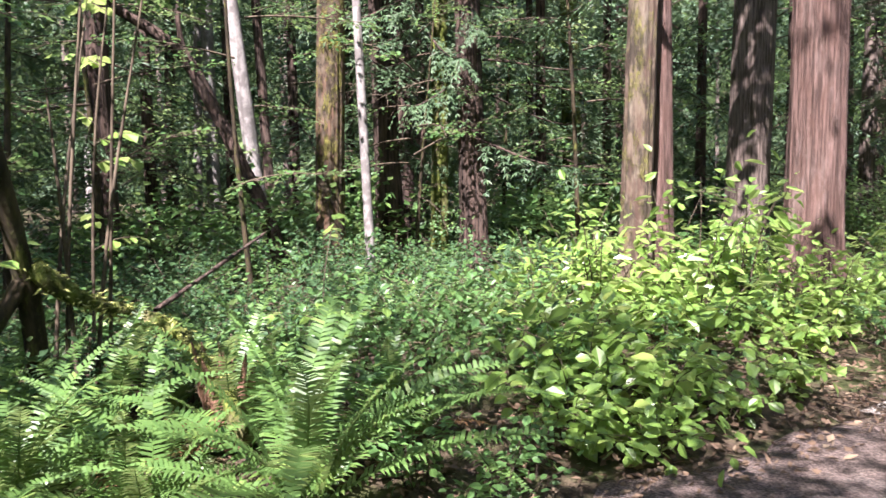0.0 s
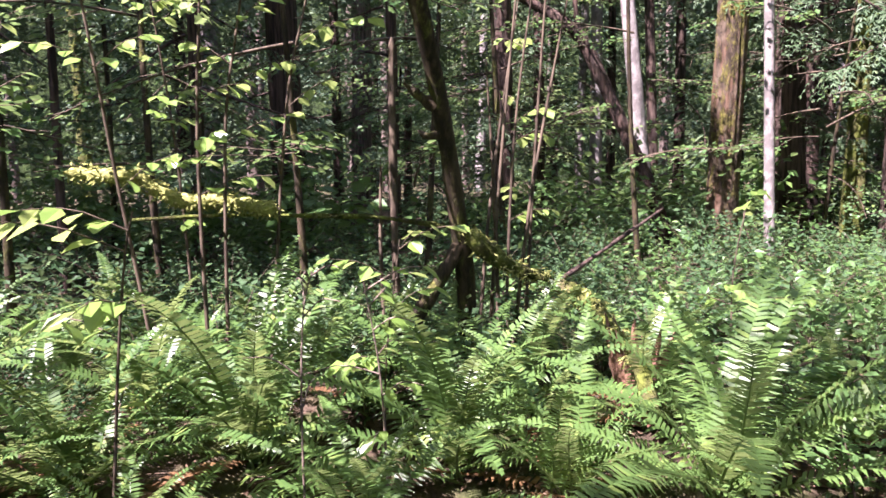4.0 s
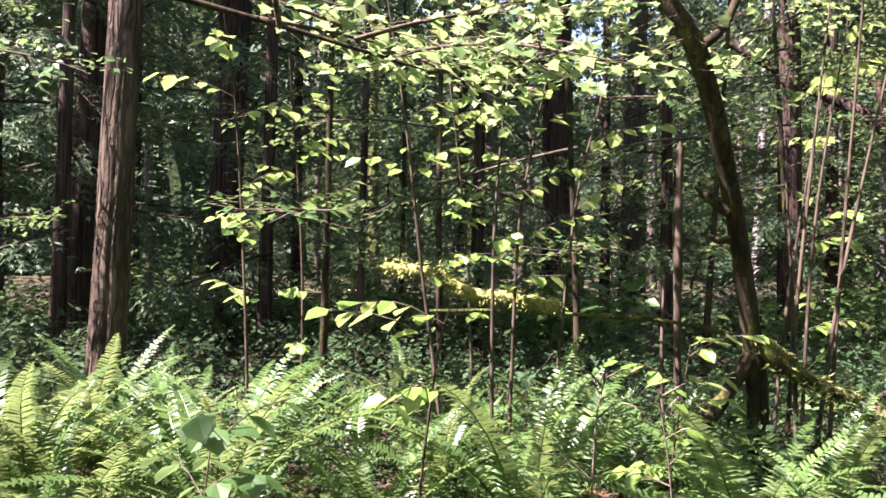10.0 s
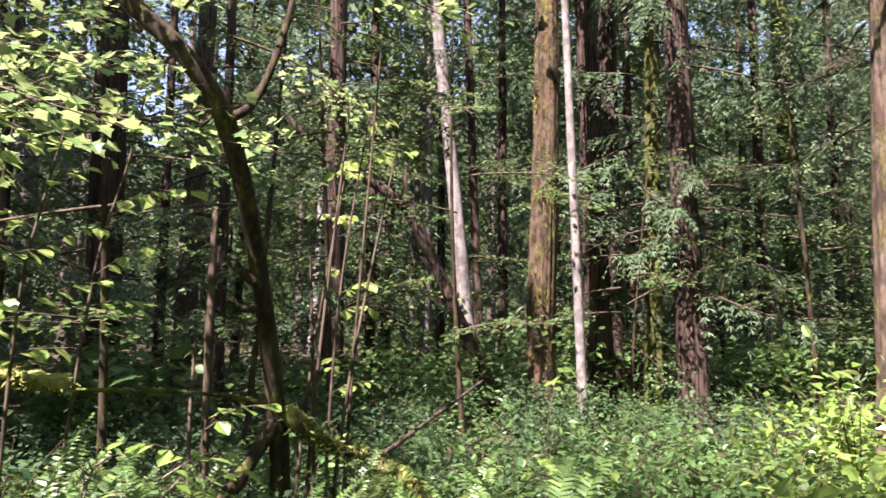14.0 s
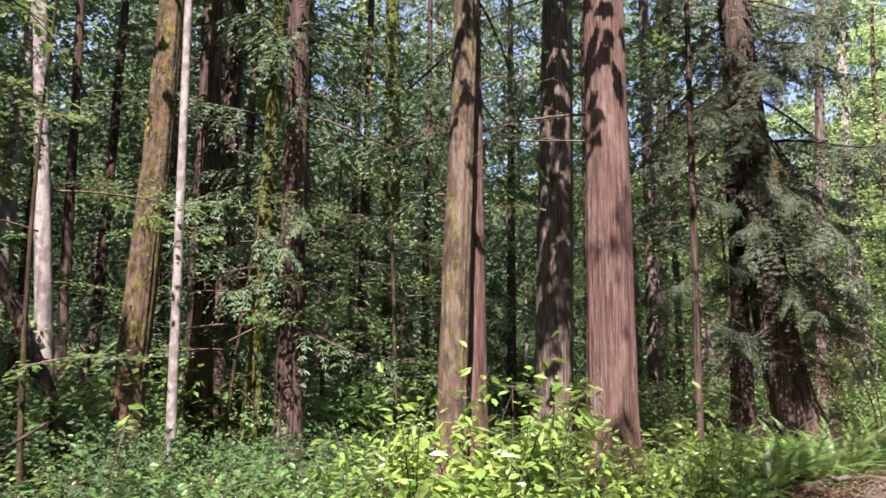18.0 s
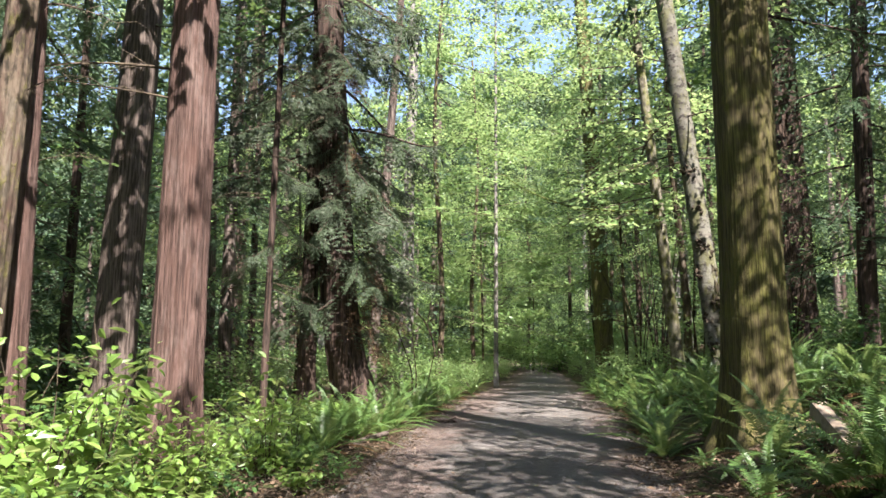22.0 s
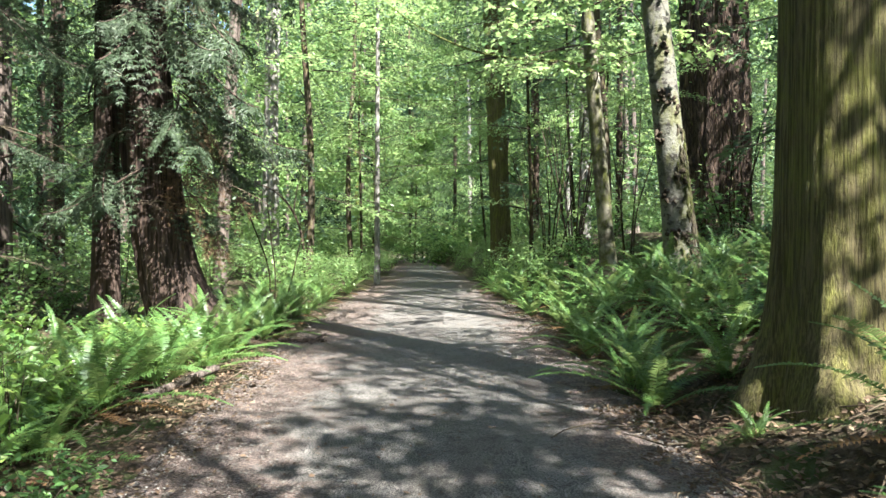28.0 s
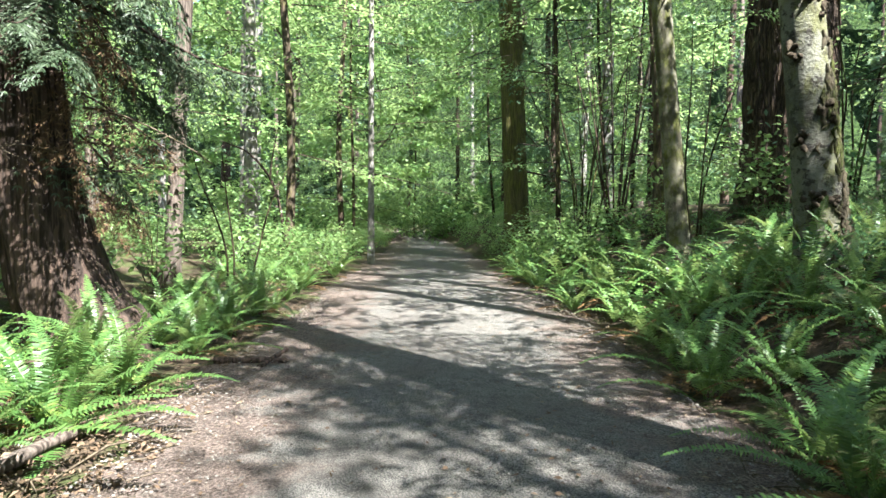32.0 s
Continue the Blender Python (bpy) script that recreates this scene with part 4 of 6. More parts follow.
clothe(T["twin_red"], DEADB, 14, 3.2, 9, 307, .15, (.3, .75), tilt=-15)
clothe(T["twin_red"], CEDARS, 14, 3.6, 9, 333, .12, (.6, 1.1), face=150, fan=70)
clothe(T["twin"], DEADB, 7, 3.6, 8, 308, .18, (.4, .9), tilt=-22)
clothe(T["green_moss"], CEDARS, 18, 3.2, 9, 309, .2, (.8, 1.3), face=-20, fan=80)
clothe(T["big_cedar"], CEDARS_FAR, 32, 6.4, 12, 323, .3, (.4, .8), tilt=4)
clothe(T["big_cedar"], CEDARS, 9, 5.6, 8.5, 325, .3, (1.0, 1.6), face=5, fan=75)
clothe(T["far_right"], CEDARS, 40, 1.8, 11, 310, .2, (.8, 1.3))
clothe(T["fir_big"], CEDARS, 12, 7.0, 14, 311, .9, (1.0, 1.6))
clothe(T["far_fir"], CEDARS, 26, 2.0, 13, 312, .3, (.9, 1.6))
clothe(T["birch"], MAPLES, 8, 4.2, 9, 313, .15, (.8, 1.2), (-.095, .05))
clothe(T["moss_sap"], MAPLES, 26, 3.6, 10, 314, .12, (.9, 1.5), (-.083, .027), 185, 120)
clothe(T["sapling"], MAPLES_FAR, 26, 2.4, 10, 315, .1, (.7, 1.2))
clothe(T["pale_left"], MAPLES_FAR, 14, 5.0, 11, 316, .2, (.8, 1.3))
clothe(T["white"], MIDS, 8, 4, 10, 317, .15, (.7, 1.1))
clothe(T["grey"], CEDARS, 12, 7.2, 13, 321, .3, (.7, 1.2))
clothe(T["red"], CEDARS, 14, 8.2, 13, 322, .25, (.7, 1.2))
clothe(T["grey"], DEADB, 2, 6, 9, 318, .35, (.5, .8))
clothe(T["red"], DEADB, 2, 4.6, 5.2, 319, .28, (.8, 1.2), face=190, fan=30)
clothe(T["left_mid"], MAPLES_FAR, 10, 3, 8, 320, .2, (.7, 1.1))
# ---------------------------------------------------------------- arched vine maple and its neighbours
arch = thing("vine_maple", pose(-4.94, .38, ground_z(-4.94, .38)), "arched mossy vine maple with broken stubs above ferns", "tree")
o = Vector((-4.94, .38, ground_z(-4.94, .38)))


def limb(name, pts, r0, r1, mat, parent, origin, n=18, sides=12, bumpy=0.1, label="", seed=0):
    r = np.random.default_rng(seed)
    c = curve(np.asarray(pts, float) - np.asarray(origin), n)
    rad = np.linspace(r0, r1, n)[:, None] * (1 + bumpy * r.normal(size=(n, sides)) * 0.6 + bumpy * np.sin(np.linspace(0, 14, n))[:, None])
    rad[-1] *= 0.25
    return part(name, tube(Geo(), c, rad, sides).mesh(name, mat, True), parent, None, label)


limb("trunk", [(-4.96, .40, -.2), (-4.94, .37, .7), (-4.76, .25, 1.44), (-4.49, .08, 2.13), (-4.21, -.14, 2.74), (-4.14, -.38, 3.06), (-4.25, -.64, 3.33), (-4.44, -.95, 3.68), (-4.6, -1.4, 4.1)], .062, .048, BARK_VINE, arch, o, 44, 14, .08)
limb("mossy_limb", [(-4.82, .36, 1.1), (-4.8, .5, .96), (-4.78, .64, .86), (-4.72, .8, .8), (-4.62, .94, .73), (-4.45, 1.05, .66), (-4.2, 1.12, .52), (-3.95, 1.15, .4), (-3.7, 1.12, .15)], .05, .04, BARK_GREENMOSS, arch, o, 40, 14, .3, "moss-covered fallen limb", 3)
limb("leaning_stem", [(-4.86, .3, 1.0), (-4.8, .16, .78), (-4.78, .02, .58), (-4.72, -.3, .1)], .045, .055, BARK_VINE, arch, o, 14, 12, .08)
limb("upper_branch", [(-4.21, -.13, 2.74), (-4.29, .03, 2.9), (-4.37, .18, 3.3), (-4.45, .28, 3.8), (-4.5, .3, 4.6)], .03, .012, BARK_VINE, arch, o, 16, 8, .06)
limb("stub", [(-4.58, .12, 1.88), (-4.60, .02, 1.95), (-4.63, -.07, 2.03)], .045, .02, BARK_VINE, arch, o, 6, 8, .25, "splintered stub", 5)
limb("stub", [(-4.64, .15, 1.72), (-4.66, .07, 1.71), (-4.69, .02, 1.75)], .03, .012, BARK_VINE, arch, o, 6, 8, .2, "splintered stub", 6)
for i, (dx, dy, lx, ly, h) in enumerate(((.05, .12, -.05, .10, 3.4), (.0, .28, .02, .16, 3.0), (-.1, .42, .05, .05, 3.8), (.12, .2, .0, -.04, 2.2), (-.15, .08, -.05, .14, 2.8))):
    limb("sucker", [(-4.94 + dx, .38 + dy, -.1), (-4.94 + dx + lx * 1.2, .38 + dy + ly * 1.0, 1.3), (-4.94 + dx + lx * h, .38 + dy + ly * h, h)], .018, .006, STEM, arch, o, 12, 6, .05, "", i)
moss_clump = Geo()
r_ = np.random.default_rng(5)
for i in range(14):
    q = np.array([-4.2, -.2, 2.8]) + np.array([-.2, -.5, .55]) * r_.uniform(-.1, 1) - np.array(o)
    tube(moss_clump, q + np.cumsum(r_.normal(size=(5, 3)) * .03, 0), [.012, .01, .008, .005, .001], 4)
part("dry_tuft", moss_clump.mesh("dry_tuft", ROTWOOD, True), arch, None, "dry reddish tuft", "stuff")
limb_moss = Geo()
lb = curve(np.array([(-4.82, .36, 1.1), (-4.8, .5, .96), (-4.78, .64, .86), (-4.72, .8, .8), (-4.62, .94, .73), (-4.45, 1.05, .66), (-4.2, 1.12, .52), (-3.95, 1.15, .4)]) - np.array(o), 1100)
leaves(limb_moss, lb + r_.normal(size=(1100, 3)) * .03, r_.normal(size=(1100, 3)) * [1, 1, .6] - [0, 0, .4], r_.normal(size=(1100, 3)), .05, .014, False)
part("limb_moss", limb_moss.mesh("limb_moss", MOSS), arch, None, "shaggy yellow-green moss", "stuff")
clothe(arch, MAPLES, 12, 3.2, 5.5, 330, .4, (.6, 1.0), (.1, -.2))

mb = thing("fallen_mossy_branch", pose(-4.74, -.18, 0), "long bough thick with bright yellow-green moss, fallen among hazel", "branch")
o2 = (-4.74, -.18, 0)
mbpts = [(-4.85, -2.03, 1.52), (-4.8, -1.82, 1.5), (-4.8, -1.65, 1.48), (-4.8, -1.53, 1.40), (-4.8, -1.4, 1.345), (-4.8, -1.22, 1.34), (-4.8, -1.04, 1.315), (-4.82, -.85, 1.27)]
limb("bough", mbpts, .03, .042, MOSS, mb, o2, 40, 10, .2, "", 8)
limb("bough", [(-5.0, -1.75, 1.22), (-4.95, -1.2, 1.24), (-4.95, -.6, 1.22), (-4.95, -.2, 1.2), (-4.95, .25, 1.12)], .01, .018, BARK_GREENMOSS, mb, o2, 24, 8, .2, "", 9)
tufts = Geo()
base = curve(np.array(mbpts) - np.array(o2), 1600)
nb = len(base)
leaves(tufts, base + r_.normal(size=(nb, 3)) * .024, r_.normal(size=(nb, 3)) * [1, 1, .6] - [0, 0, .5], r_.normal(size=(nb, 3)), .045, .014, False)
part("moss_fringe", tufts.mesh("moss_fringe", MOSS), mb)

snag = thing("broken_stem", pose(-5.32, -.04, ground_z(-5.32, -.04)), "tall broken dead stem with peeling bark", "dead stem")
limb("stem", [(-5.32, -.04, -.2), (-5.33, -.06, 1.0), (-5.33, -.06, 2.0), (-5.33, -.05, 2.42)], .034, .024, STEM, snag, (-5.32, -.04, ground_z(-5.32, -.04)), 22, 9, .12, "", 10)
limb("stem", [(-5.30, -.12, -.2), (-5.36, -.16, .8), (-5.40, -.14, 1.6)], .018, .01, STEM, snag, (-5.32, -.04, ground_z(-5.32, -.04)), 12, 7, .1, "", 11)

# hazel stems with large soft leaves
HAZEL_LEAF = []
for i in range(4):
    g = Geo()
    leaves(g, np.zeros((1, 3)), np.array([[1.0, 0, -.15]]), np.array([[0, .15 * i - .2, 1.0]]), .13, .105)
    HAZEL_LEAF.append(g.mesh("leaf", LEAF_BRIGHT))


DULL_LEAF = [g.copy() for g in HAZEL_LEAF]
for g in DULL_LEAF:
    g.materials[0] = LEAF_MID


def hazel(x, y, pts, n, seed, label, r0=.013, z0=.9, twigs=5, size=1.0, mat=STEM, reach=1.0, leaf=HAZEL_LEAF):
    r = np.random.default_rng(seed)
    zb = ground_z(x, y)
    h = thing("hazel_sapling", pose(x, y, zb), label, "sapling", "hazel saplings")
    c = curve(np.asarray(pts, float) - [x, y, zb], 24)
    part("stem", tube(Geo(), c, np.linspace(r0, r0 * .35, 24), 7).mesh("stem", mat, True), h)
    for i in range(twigs):
        k = int(r.uniform(.3, 1) * 23)
        a = r.uniform(0, 6.283)
        q = np.array([np.cos(a), np.sin(a), r.uniform(.0, .5)])
        le = r.uniform(.25, .6) * reach
        line = curve([c[k], c[k] + q * le * .5 + [0, 0, .04], c[k] + q * le], 6)
        part("twig", tube(Geo(), line, np.linspace(.004, .0015, 6), 4).mesh("twig", mat, True), h)
        for j in range(n):
            p = line[min(5, 1 + int(j * 5 / n))]
            b = np.degrees(a) + (60 if j % 2 else -60) * r.uniform(.3, 1)
            part("leaf", leaf[r.integers(4)], h, pose(*p, r.normal() * 14, r.uniform(-5, 30), b) @ Matrix.Scale(size * r.uniform(.55, 1.1), 4))
    return h


hazel(-4.7, -1.6, [(-4.7, -1.58, -.1), (-4.68, -1.62, .6), (-4.67, -1.74, 1.49), (-4.64, -1.86, 2.5), (-4.6, -2.0, 3.4)], 5, 1, "slender hazel stem with a few sunlit leaves", .016, twigs=8)
hazel(-4.55, -1.26, [(-4.55, -1.26, -.1), (-4.55, -1.27, 1.49), (-4.55, -1.23, 2.3), (-4.5, -1.15, 3.0)], 4, 2, "slender hazel stem rising from ferns", .014, twigs=7)
hazel(-4.66, -1.18, [(-4.66, -1.18, -.1), (-4.66, -1.13, 1.63), (-4.67, -1.04, 2.3), (-4.7, -.9, 3.0)], 4, 3, "reddish hazel stem rising from ferns", .013, twigs=7)
hazel(-4.87, -.95, [(-4.87, -.96, -.1), (-4.87, -.78, 1.84), (-4.87, -.62, 2.6), (-4.8, -.5, 3.3)], 4, 4, "thin leaning hazel stem with pale twigs", .012, twigs=6)
hazel(-3.2, -1.5, [(-3.2, -1.5, -.1), (-3.15, -1.42, .7), (-3.05, -1.34, 1.2), (-2.95, -1.28, 1.38)], 6, 5, "young hazel shoot with broad light green leaves", .008, twigs=5, size=1.1)
hazel(-4.9, -3.0, [(-4.9, -3.0, -.1), (-4.9, -3.05, 1.2), (-4.8, -3.1, 2.6), (-4.6, -3.1, 3.2)], 6, 6, "leafy hazel sapling in sun", .014, twigs=8, size=1.1)
hazel(-5.6, -2.9, [(-5.6, -2.9, -.1), (-5.6, -2.9, 1.5), (-5.5, -3.0, 3.2)], 6, 7, "leafy hazel sapling behind ferns", .016, twigs=12)
hazel(-6.4, -1.6, [(-6.4, -1.6, -.1), (-6.4, -1.7, 1.8), (-6.3, -1.9, 3.6)], 6, 8, "leafy hazel sapling behind a mossy bough", .016, twigs=14)
hazel(-5.9, .9, [(-5.9, .9, -.1), (-5.9, 1.0, 1.8), (-5.8, 1.2, 3.4)], 6, 9, "leafy hazel sapling beside a vine maple", .016, twigs=12)
hazel(-4.0, -.3, [(-4.0, -.3, -.1), (-4.0, -.28, .5), (-3.95, -.2, 1.15)], 5, 10, "low hazel shoot with yellowing leaves", .008, twigs=6)
hazel(-2.75, -2.2, [(-2.75, -2.2, -.1), (-2.73, -2.2, .35), (-2.7, -2.18, .65), (-2.7, -2.15, .92)], 6, 11, "small shrub with broad glossy leaves before the ferns", .007, twigs=9, size=1.15, reach=.6, leaf=DULL_LEAF)
hazel(-3.05, -.72, [(-3.05, -.72, -.1), (-3.05, -.72, .55), (-3.08, -.7, .95), (-3.1, -.66, 1.12)], 0, 13, "bare whitish twiggy shrub among ferns", .006, twigs=9, mat=STEM_PALE, reach=.5)
hazel(-3.35, -.35, [(-3.35, -.35, -.1), (-3.3, -.38, .6), (-3.2, -.45, 1.05)], 3, 14, "sparse shrub with pale twigs and a few yellowing leaves", .007, twigs=7, size=.8, mat=STEM_PALE, reach=.6)
hazel(-5.0, 2.4, [(-5.0, 2.4, -.1), (-5.0, 2.4, .7), (-5.0, 2.5, 1.25)], 5, 12, "young shoot with light green leaves", .007, twigs=5)

# small understory maples that hang bright leaves in the middle distance
# the first stands out of view, added to cast shade beside the ferns
for i, (x, y, h, n, b) in enumerate(((-5.0, -6.6, 5.2, 14, MIDS), (-6.4, -3.0, 4.8, 6, MIDS), (-6.7, -.7, 4.4, 6, MIDS), (-8.2, -2.2, 5.5, 6, MIDS), (-9.2, .8, 6.0, 7, MIDS), (-10.6, 2.2, 6.5, 12, MIDS), (-9.0, 3.6, 5.0, 6, MIDS), (-9.9, 7.0, 4.2, 14, MIDS), (-12, -3.6, 7, 18, MAPLES_FAR), (-7.9, 8.9, 6, 12, MIDS),
                                    (4.4, 24.2, 10, 13, MAPLES_FAR), (5.4, 38, 11, 16, MAPLES_FAR), (-15, 3.4, 7, 18, MAPLES_FAR), (-13.4, 12.5, 8, 22, MAPLES_FAR), (-8.4, 16, 8, 14, MAPLES_FAR), (-5.6, 20, 8, 8, MAPLES_FAR), (-.5, 33, 10, 18, MAPLES_FAR),
                                    (6.4, 26.5, 9, 14, MAPLES_FAR), (11.5, 20.5, 7, 12, MAPLES_FAR), (7.8, 28.5, 9, 16, MAPLES_FAR), (2.6, 48, 10, 18, MAPLES_FAR), (0.0, 45, 10, 18, MAPLES_FAR), (10.5, 13.5, 6, 14, MAPLES_FAR))):
    t = tree(x, y, (.035 + .009 * h), BARK_VINE, "young broad-leaved tree with thin mossy trunk and light green leaves", (.03 * math.sin(i * 2.1), .03 * math.cos(i * 1.7)), h, .2, 3, .01, 10, 400 + i, crown=False, bend=.12, group="understory maples", name="young_tree")
    clothe(t, b, n, 2.0 if b is MAPLES else 1.3, h, 500 + i, .05, (.7, 1.25))

# taller maples whose boughs meet above the path
for i, (x, y, h, n, f) in enumerate(((-2.0, 26.2, 15, 18, 0), (5.72, 21.6, 13, 22, 180), (4.75, 31.0, 15, 20, 180), (-.9, 35, 16, 22, 0), (5.7, 35.5, 16, 20, 180), (2.4, 52, 17, 24, 0))):
    t = tree(x, y, .24, BARK_TWIN, "tall maple with light green boughs arching above the path", (0, 0), h, .3, 4, .015, 14, 440 + i, crown=False, bend=.15, group="path-side maples")
    clothe(t, MAPLES_FAR, n, 5.0, h, 540 + i, .1, (.9, 1.5), face=f, fan=95)

# many-stemmed hazels that fan out dark and thin beside the far path
for i, (x, y, n, h, w) in enumerate(((4.62, 23.2, 10, 4.6, 1.5), (5.55, 19.6, 4, 4.2, .9), (-2.1, 19.4, 3, 3.0, .9), (7.3, 18.2, 6, 3.4, 1.3))):
    rf = np.random.default_rng(480 + i)
    of = (x, y, ground_z(x, y))
    fan = thing("vine_maple", pose(*of), "many thin dark stems fanning out from one foot", "tree", "fanning vine maples")
    for k in range(n):
        u = (2 * k / max(1, n - 1) - 1) * w + rf.normal() * .12
        v, hh = rf.normal() * .4, h * rf.uniform(.75, 1.1)
        j = rf.normal(size=(3, 2)) * .07
        pts = [(x + .12 * u, y + .1 * v, of[2] - .2), (x + .25 * u + j[0, 0], y + .3 * v, of[2] + hh * .3), (x + .55 * u + j[1, 0], y + .6 * v, of[2] + hh * .65), (x + u + j[2, 0], y + v, of[2] + hh)]
        limb("stem", pts, .022, .007, BARK_VINE, fan, of, 16, 7, .12, "", k)
        if k % 2 == 0:
            part("bough", MAPLES_FAR[k % 3], fan, pose(u, v, hh, 0, 10, math.degrees(math.atan2(v, u))) @ Matrix.Scale(.6, 4), kind="stuff")

# unseen maples added on the bank for shade; a vine maple arching over ferns
shade_maple = tree(3.3, -3.0, .28, BARK_ALDER, "unseen maple added on the bank to shade ferns and thicket", (-.03, 0), 13, .3, 4, .015, 14, 470, crown=False, group="path-side maples")
clothe(shade_maple, MAPLES_FAR, 2, 7.0, 9.0, 570, .1, (1.3, 1.8), (-.03, 0), 180, 35)
clothe(shade_maple, MAPLES_FAR, 6, 10.5, 13.0, 572, .1, (1.2, 1.8), (-.03, 0), 192, 12)
clothe(shade_maple, MAPLES_FAR, 3, 9, 12.8, 580, .1, (1.5, 2.1), (-.03, 0), 138, 26)
dapple_maple = tree(3.8, .9, .26, BARK_ALDER, "unseen maple added on the bank to dapple thicket and trunks", (-.02, 0), 15, .3, 4, .015, 14, 471, crown=False, group="path-side maples")
clothe(dapple_maple, MAPLES_FAR, 19, 9, 14.5, 571, .1, (1.0, 1.6), (-.02, 0), 165, 38)
# trunk and overhead boughs, out of view, are added shade; the low limb shows
o3 = (-2.9, -4.2, ground_z(-2.9, -4.2))
arch2 = thing("vine_maple", pose(*o3), "vine maple with a leafy low limb, arched to shade ferns", "tree")
limb("trunk", [(-2.9, -4.2, -.2), (-2.9, -4.1, 1.6), (-2.65, -3.7, 3.2), (-2.3, -2.9, 4.1), (-2.15, -1.8, 4.4), (-2.1, -.7, 4.3)], .06, .02, BARK_VINE, arch2, o3, 40, 12, .08)
for i in range(3):
    q = i / 2
    part("bough", MAPLES_FAR[i % 3], arch2, pose(.7 + .2 * q, 1.3 + 2.2 * q, 4.2 + .15 * math.sin(i * 2.0), 4 * math.sin(i), 6, 90 + (75 if i % 2 else -75) * (1 - .4 * q)) @ Matrix.Scale(.64 + .08 * math.sin(i * 1.7), 4), kind="stuff")

low_limb = curve(np.array([(-2.75, -3.85, 2.8), (-3.0, -3.1, 2.85), (-3.3, -2.3, 2.7), (-3.6, -1.5, 2.5)]), 20)
limb("low_limb", low_limb, .028, .008, BARK_VINE, arch2, o3, 20, 8, .06)
for i in range(8):
    q = low_limb[min(19, 6 + 2 * i)] - np.array(o3)
    fol, br_ = MAPLES[i % 4]
    br = part("bough", br_, arch2, pose(*q, 5 * math.sin(i * 3), -4 + 14 * math.sin(i * 2.3), 105 + (15 if i % 2 else -75)) @ Matrix.Scale(.8 + .16 * math.sin(i * 1.9), 4))
    part("leaf_spray", fol, br, kind="stuff")

# ---------------------------------------------------------------- the wood around
pool = np.random.default_rng(21)
taken = [tuple(v.matrix_basis.translation[:2]) for v in T.values()]
# hand-set trees, nearly all out of view, added so their crowns cast shade
stand = [(6.6, -1.4), (10.4, 4.0), (7.8, -5.2), (-4.4, -8.4), (-6.0, -10.5), (-9.0, -11.5), (-4.8, -14), (-8, -15.5), (-12.5, -12), (-6.8, -18.5), (-11.5, -16.5)]
taken += stand


def shades_thicket(x, y):
    """Whether a crown here would close the gaps above the path that let the sun into thicket and ferns."""
    for px, py_, half in ((-2.6, 5.4, 1.7), (-3.55, -2.25, .8), (-2.4, 12, .7)):
        dx, dy = x - px, y - py_
        if abs(dx * -.866 - dy * .5) < half and dx * .5 - dy * .866 > 0:
            return True
    return False


for _ in range(9000):
    x, y = pool.uniform(-46, 40), pool.uniform(-32, 66)
    if left_edge(y) - (3.4 if y < 8 else 2.4) < x < right_edge(y) + 2.2:
        continue
    if -14.5 < x < 0 and -9 < y < 15 and x < left_edge(y):
        continue
    if 0 < x < 9.5 and 3 < y < 18:
        continue
    if shades_thicket(x, y) or (0 < x < 6.8 and -1 < y < 22):
        continue
    # closest spacing mostly out of view, where added crowns shade path and ferns
    gap = 4.3 if 3.5 < x < 17 and -22 < y < 14 else 3.9 if -22 < x < -4 and -28 < y < -9 else 5.6 if math.hypot(x, y - 3) < 26 and y < 16 else 7.4
    if all((x - a) ** 2 + (y - b) ** 2 > gap * gap for a, b in taken):
        taken.append((x, y))
        stand.append((x, y))
KINDS = [("dark cedar trunk in the shaded wood", BARK_DARK), ("grey fir trunk in the wood", BARK_GREY), ("furrowed fir trunk in the wood", BARK_FIR), ("pale alder trunk in the wood", BARK_PALE), ("mossy maple trunk in the wood", BARK_GREENMOSS)]
STOCK = [[trunk_mesh("trunk", mat, 24, .22, (0.01 * j - .01, .012 * j), .35, 4, .04, 11, 600 + 5 * i + j) for j in range(2)] for i, (_, mat) in enumerate(KINDS)]
for i, (x, y) in enumerate(stand):
    k = int(pool.choice([0, 0, 1, 1, 2, 2, 3, 4]))
    s = pool.uniform(.55, 1.6)
    t = thing("tree", pose(x, y, ground_z(x, y), pool.normal() * 1.2, pool.normal() * 1.2, pool.uniform(0, 360)) @ Matrix.Diagonal((1, 1, .8 if i < 3 else 1, 1)), KINDS[k][0], "tree", "trees of the wood")
    part("trunk", STOCK[k][i % 2], t, Matrix.Diagonal((s, s, 1, 1)))
    if -22 < y < 15 or (i % 3 == 0 and abs(x) > 14):
        part("crown", CROWNS_FINE[i % 3] if y > 8 or (x < -8 and y > -11) or (1 < x < 13 and -14 < y) else CROWNS[i % 4], t)
    elif y > -22:
        part("crown", CROWNS[i % 4], t, Matrix.Diagonal((.4, .4, 1, 1)))
    if y > -8 and x < 22:
        part("lower_foliage", (SKIRT_CEDAR if k in (0, 2) or x < -9 else SKIRT_MAPLE)[i % 3], t, pose(0, 0, 0, 0, 0, i * 61), kind="stuff")

# added out of view: its crown and boughs shade the path and big cedar
narrow = thing("tree", pose(5.7, 3.1, ground_z(5.7, 3.1)), "unseen tall fir added to shade the path and stout cedar", "tree", "trees of the wood")
part("trunk", STOCK[1][1], narrow, Matrix.Diagonal((.5, .5, .8, 1)))
part("crown", CROWNS_FINE[0], narrow, Matrix.Diagonal((.6, .6, .9, 1)))
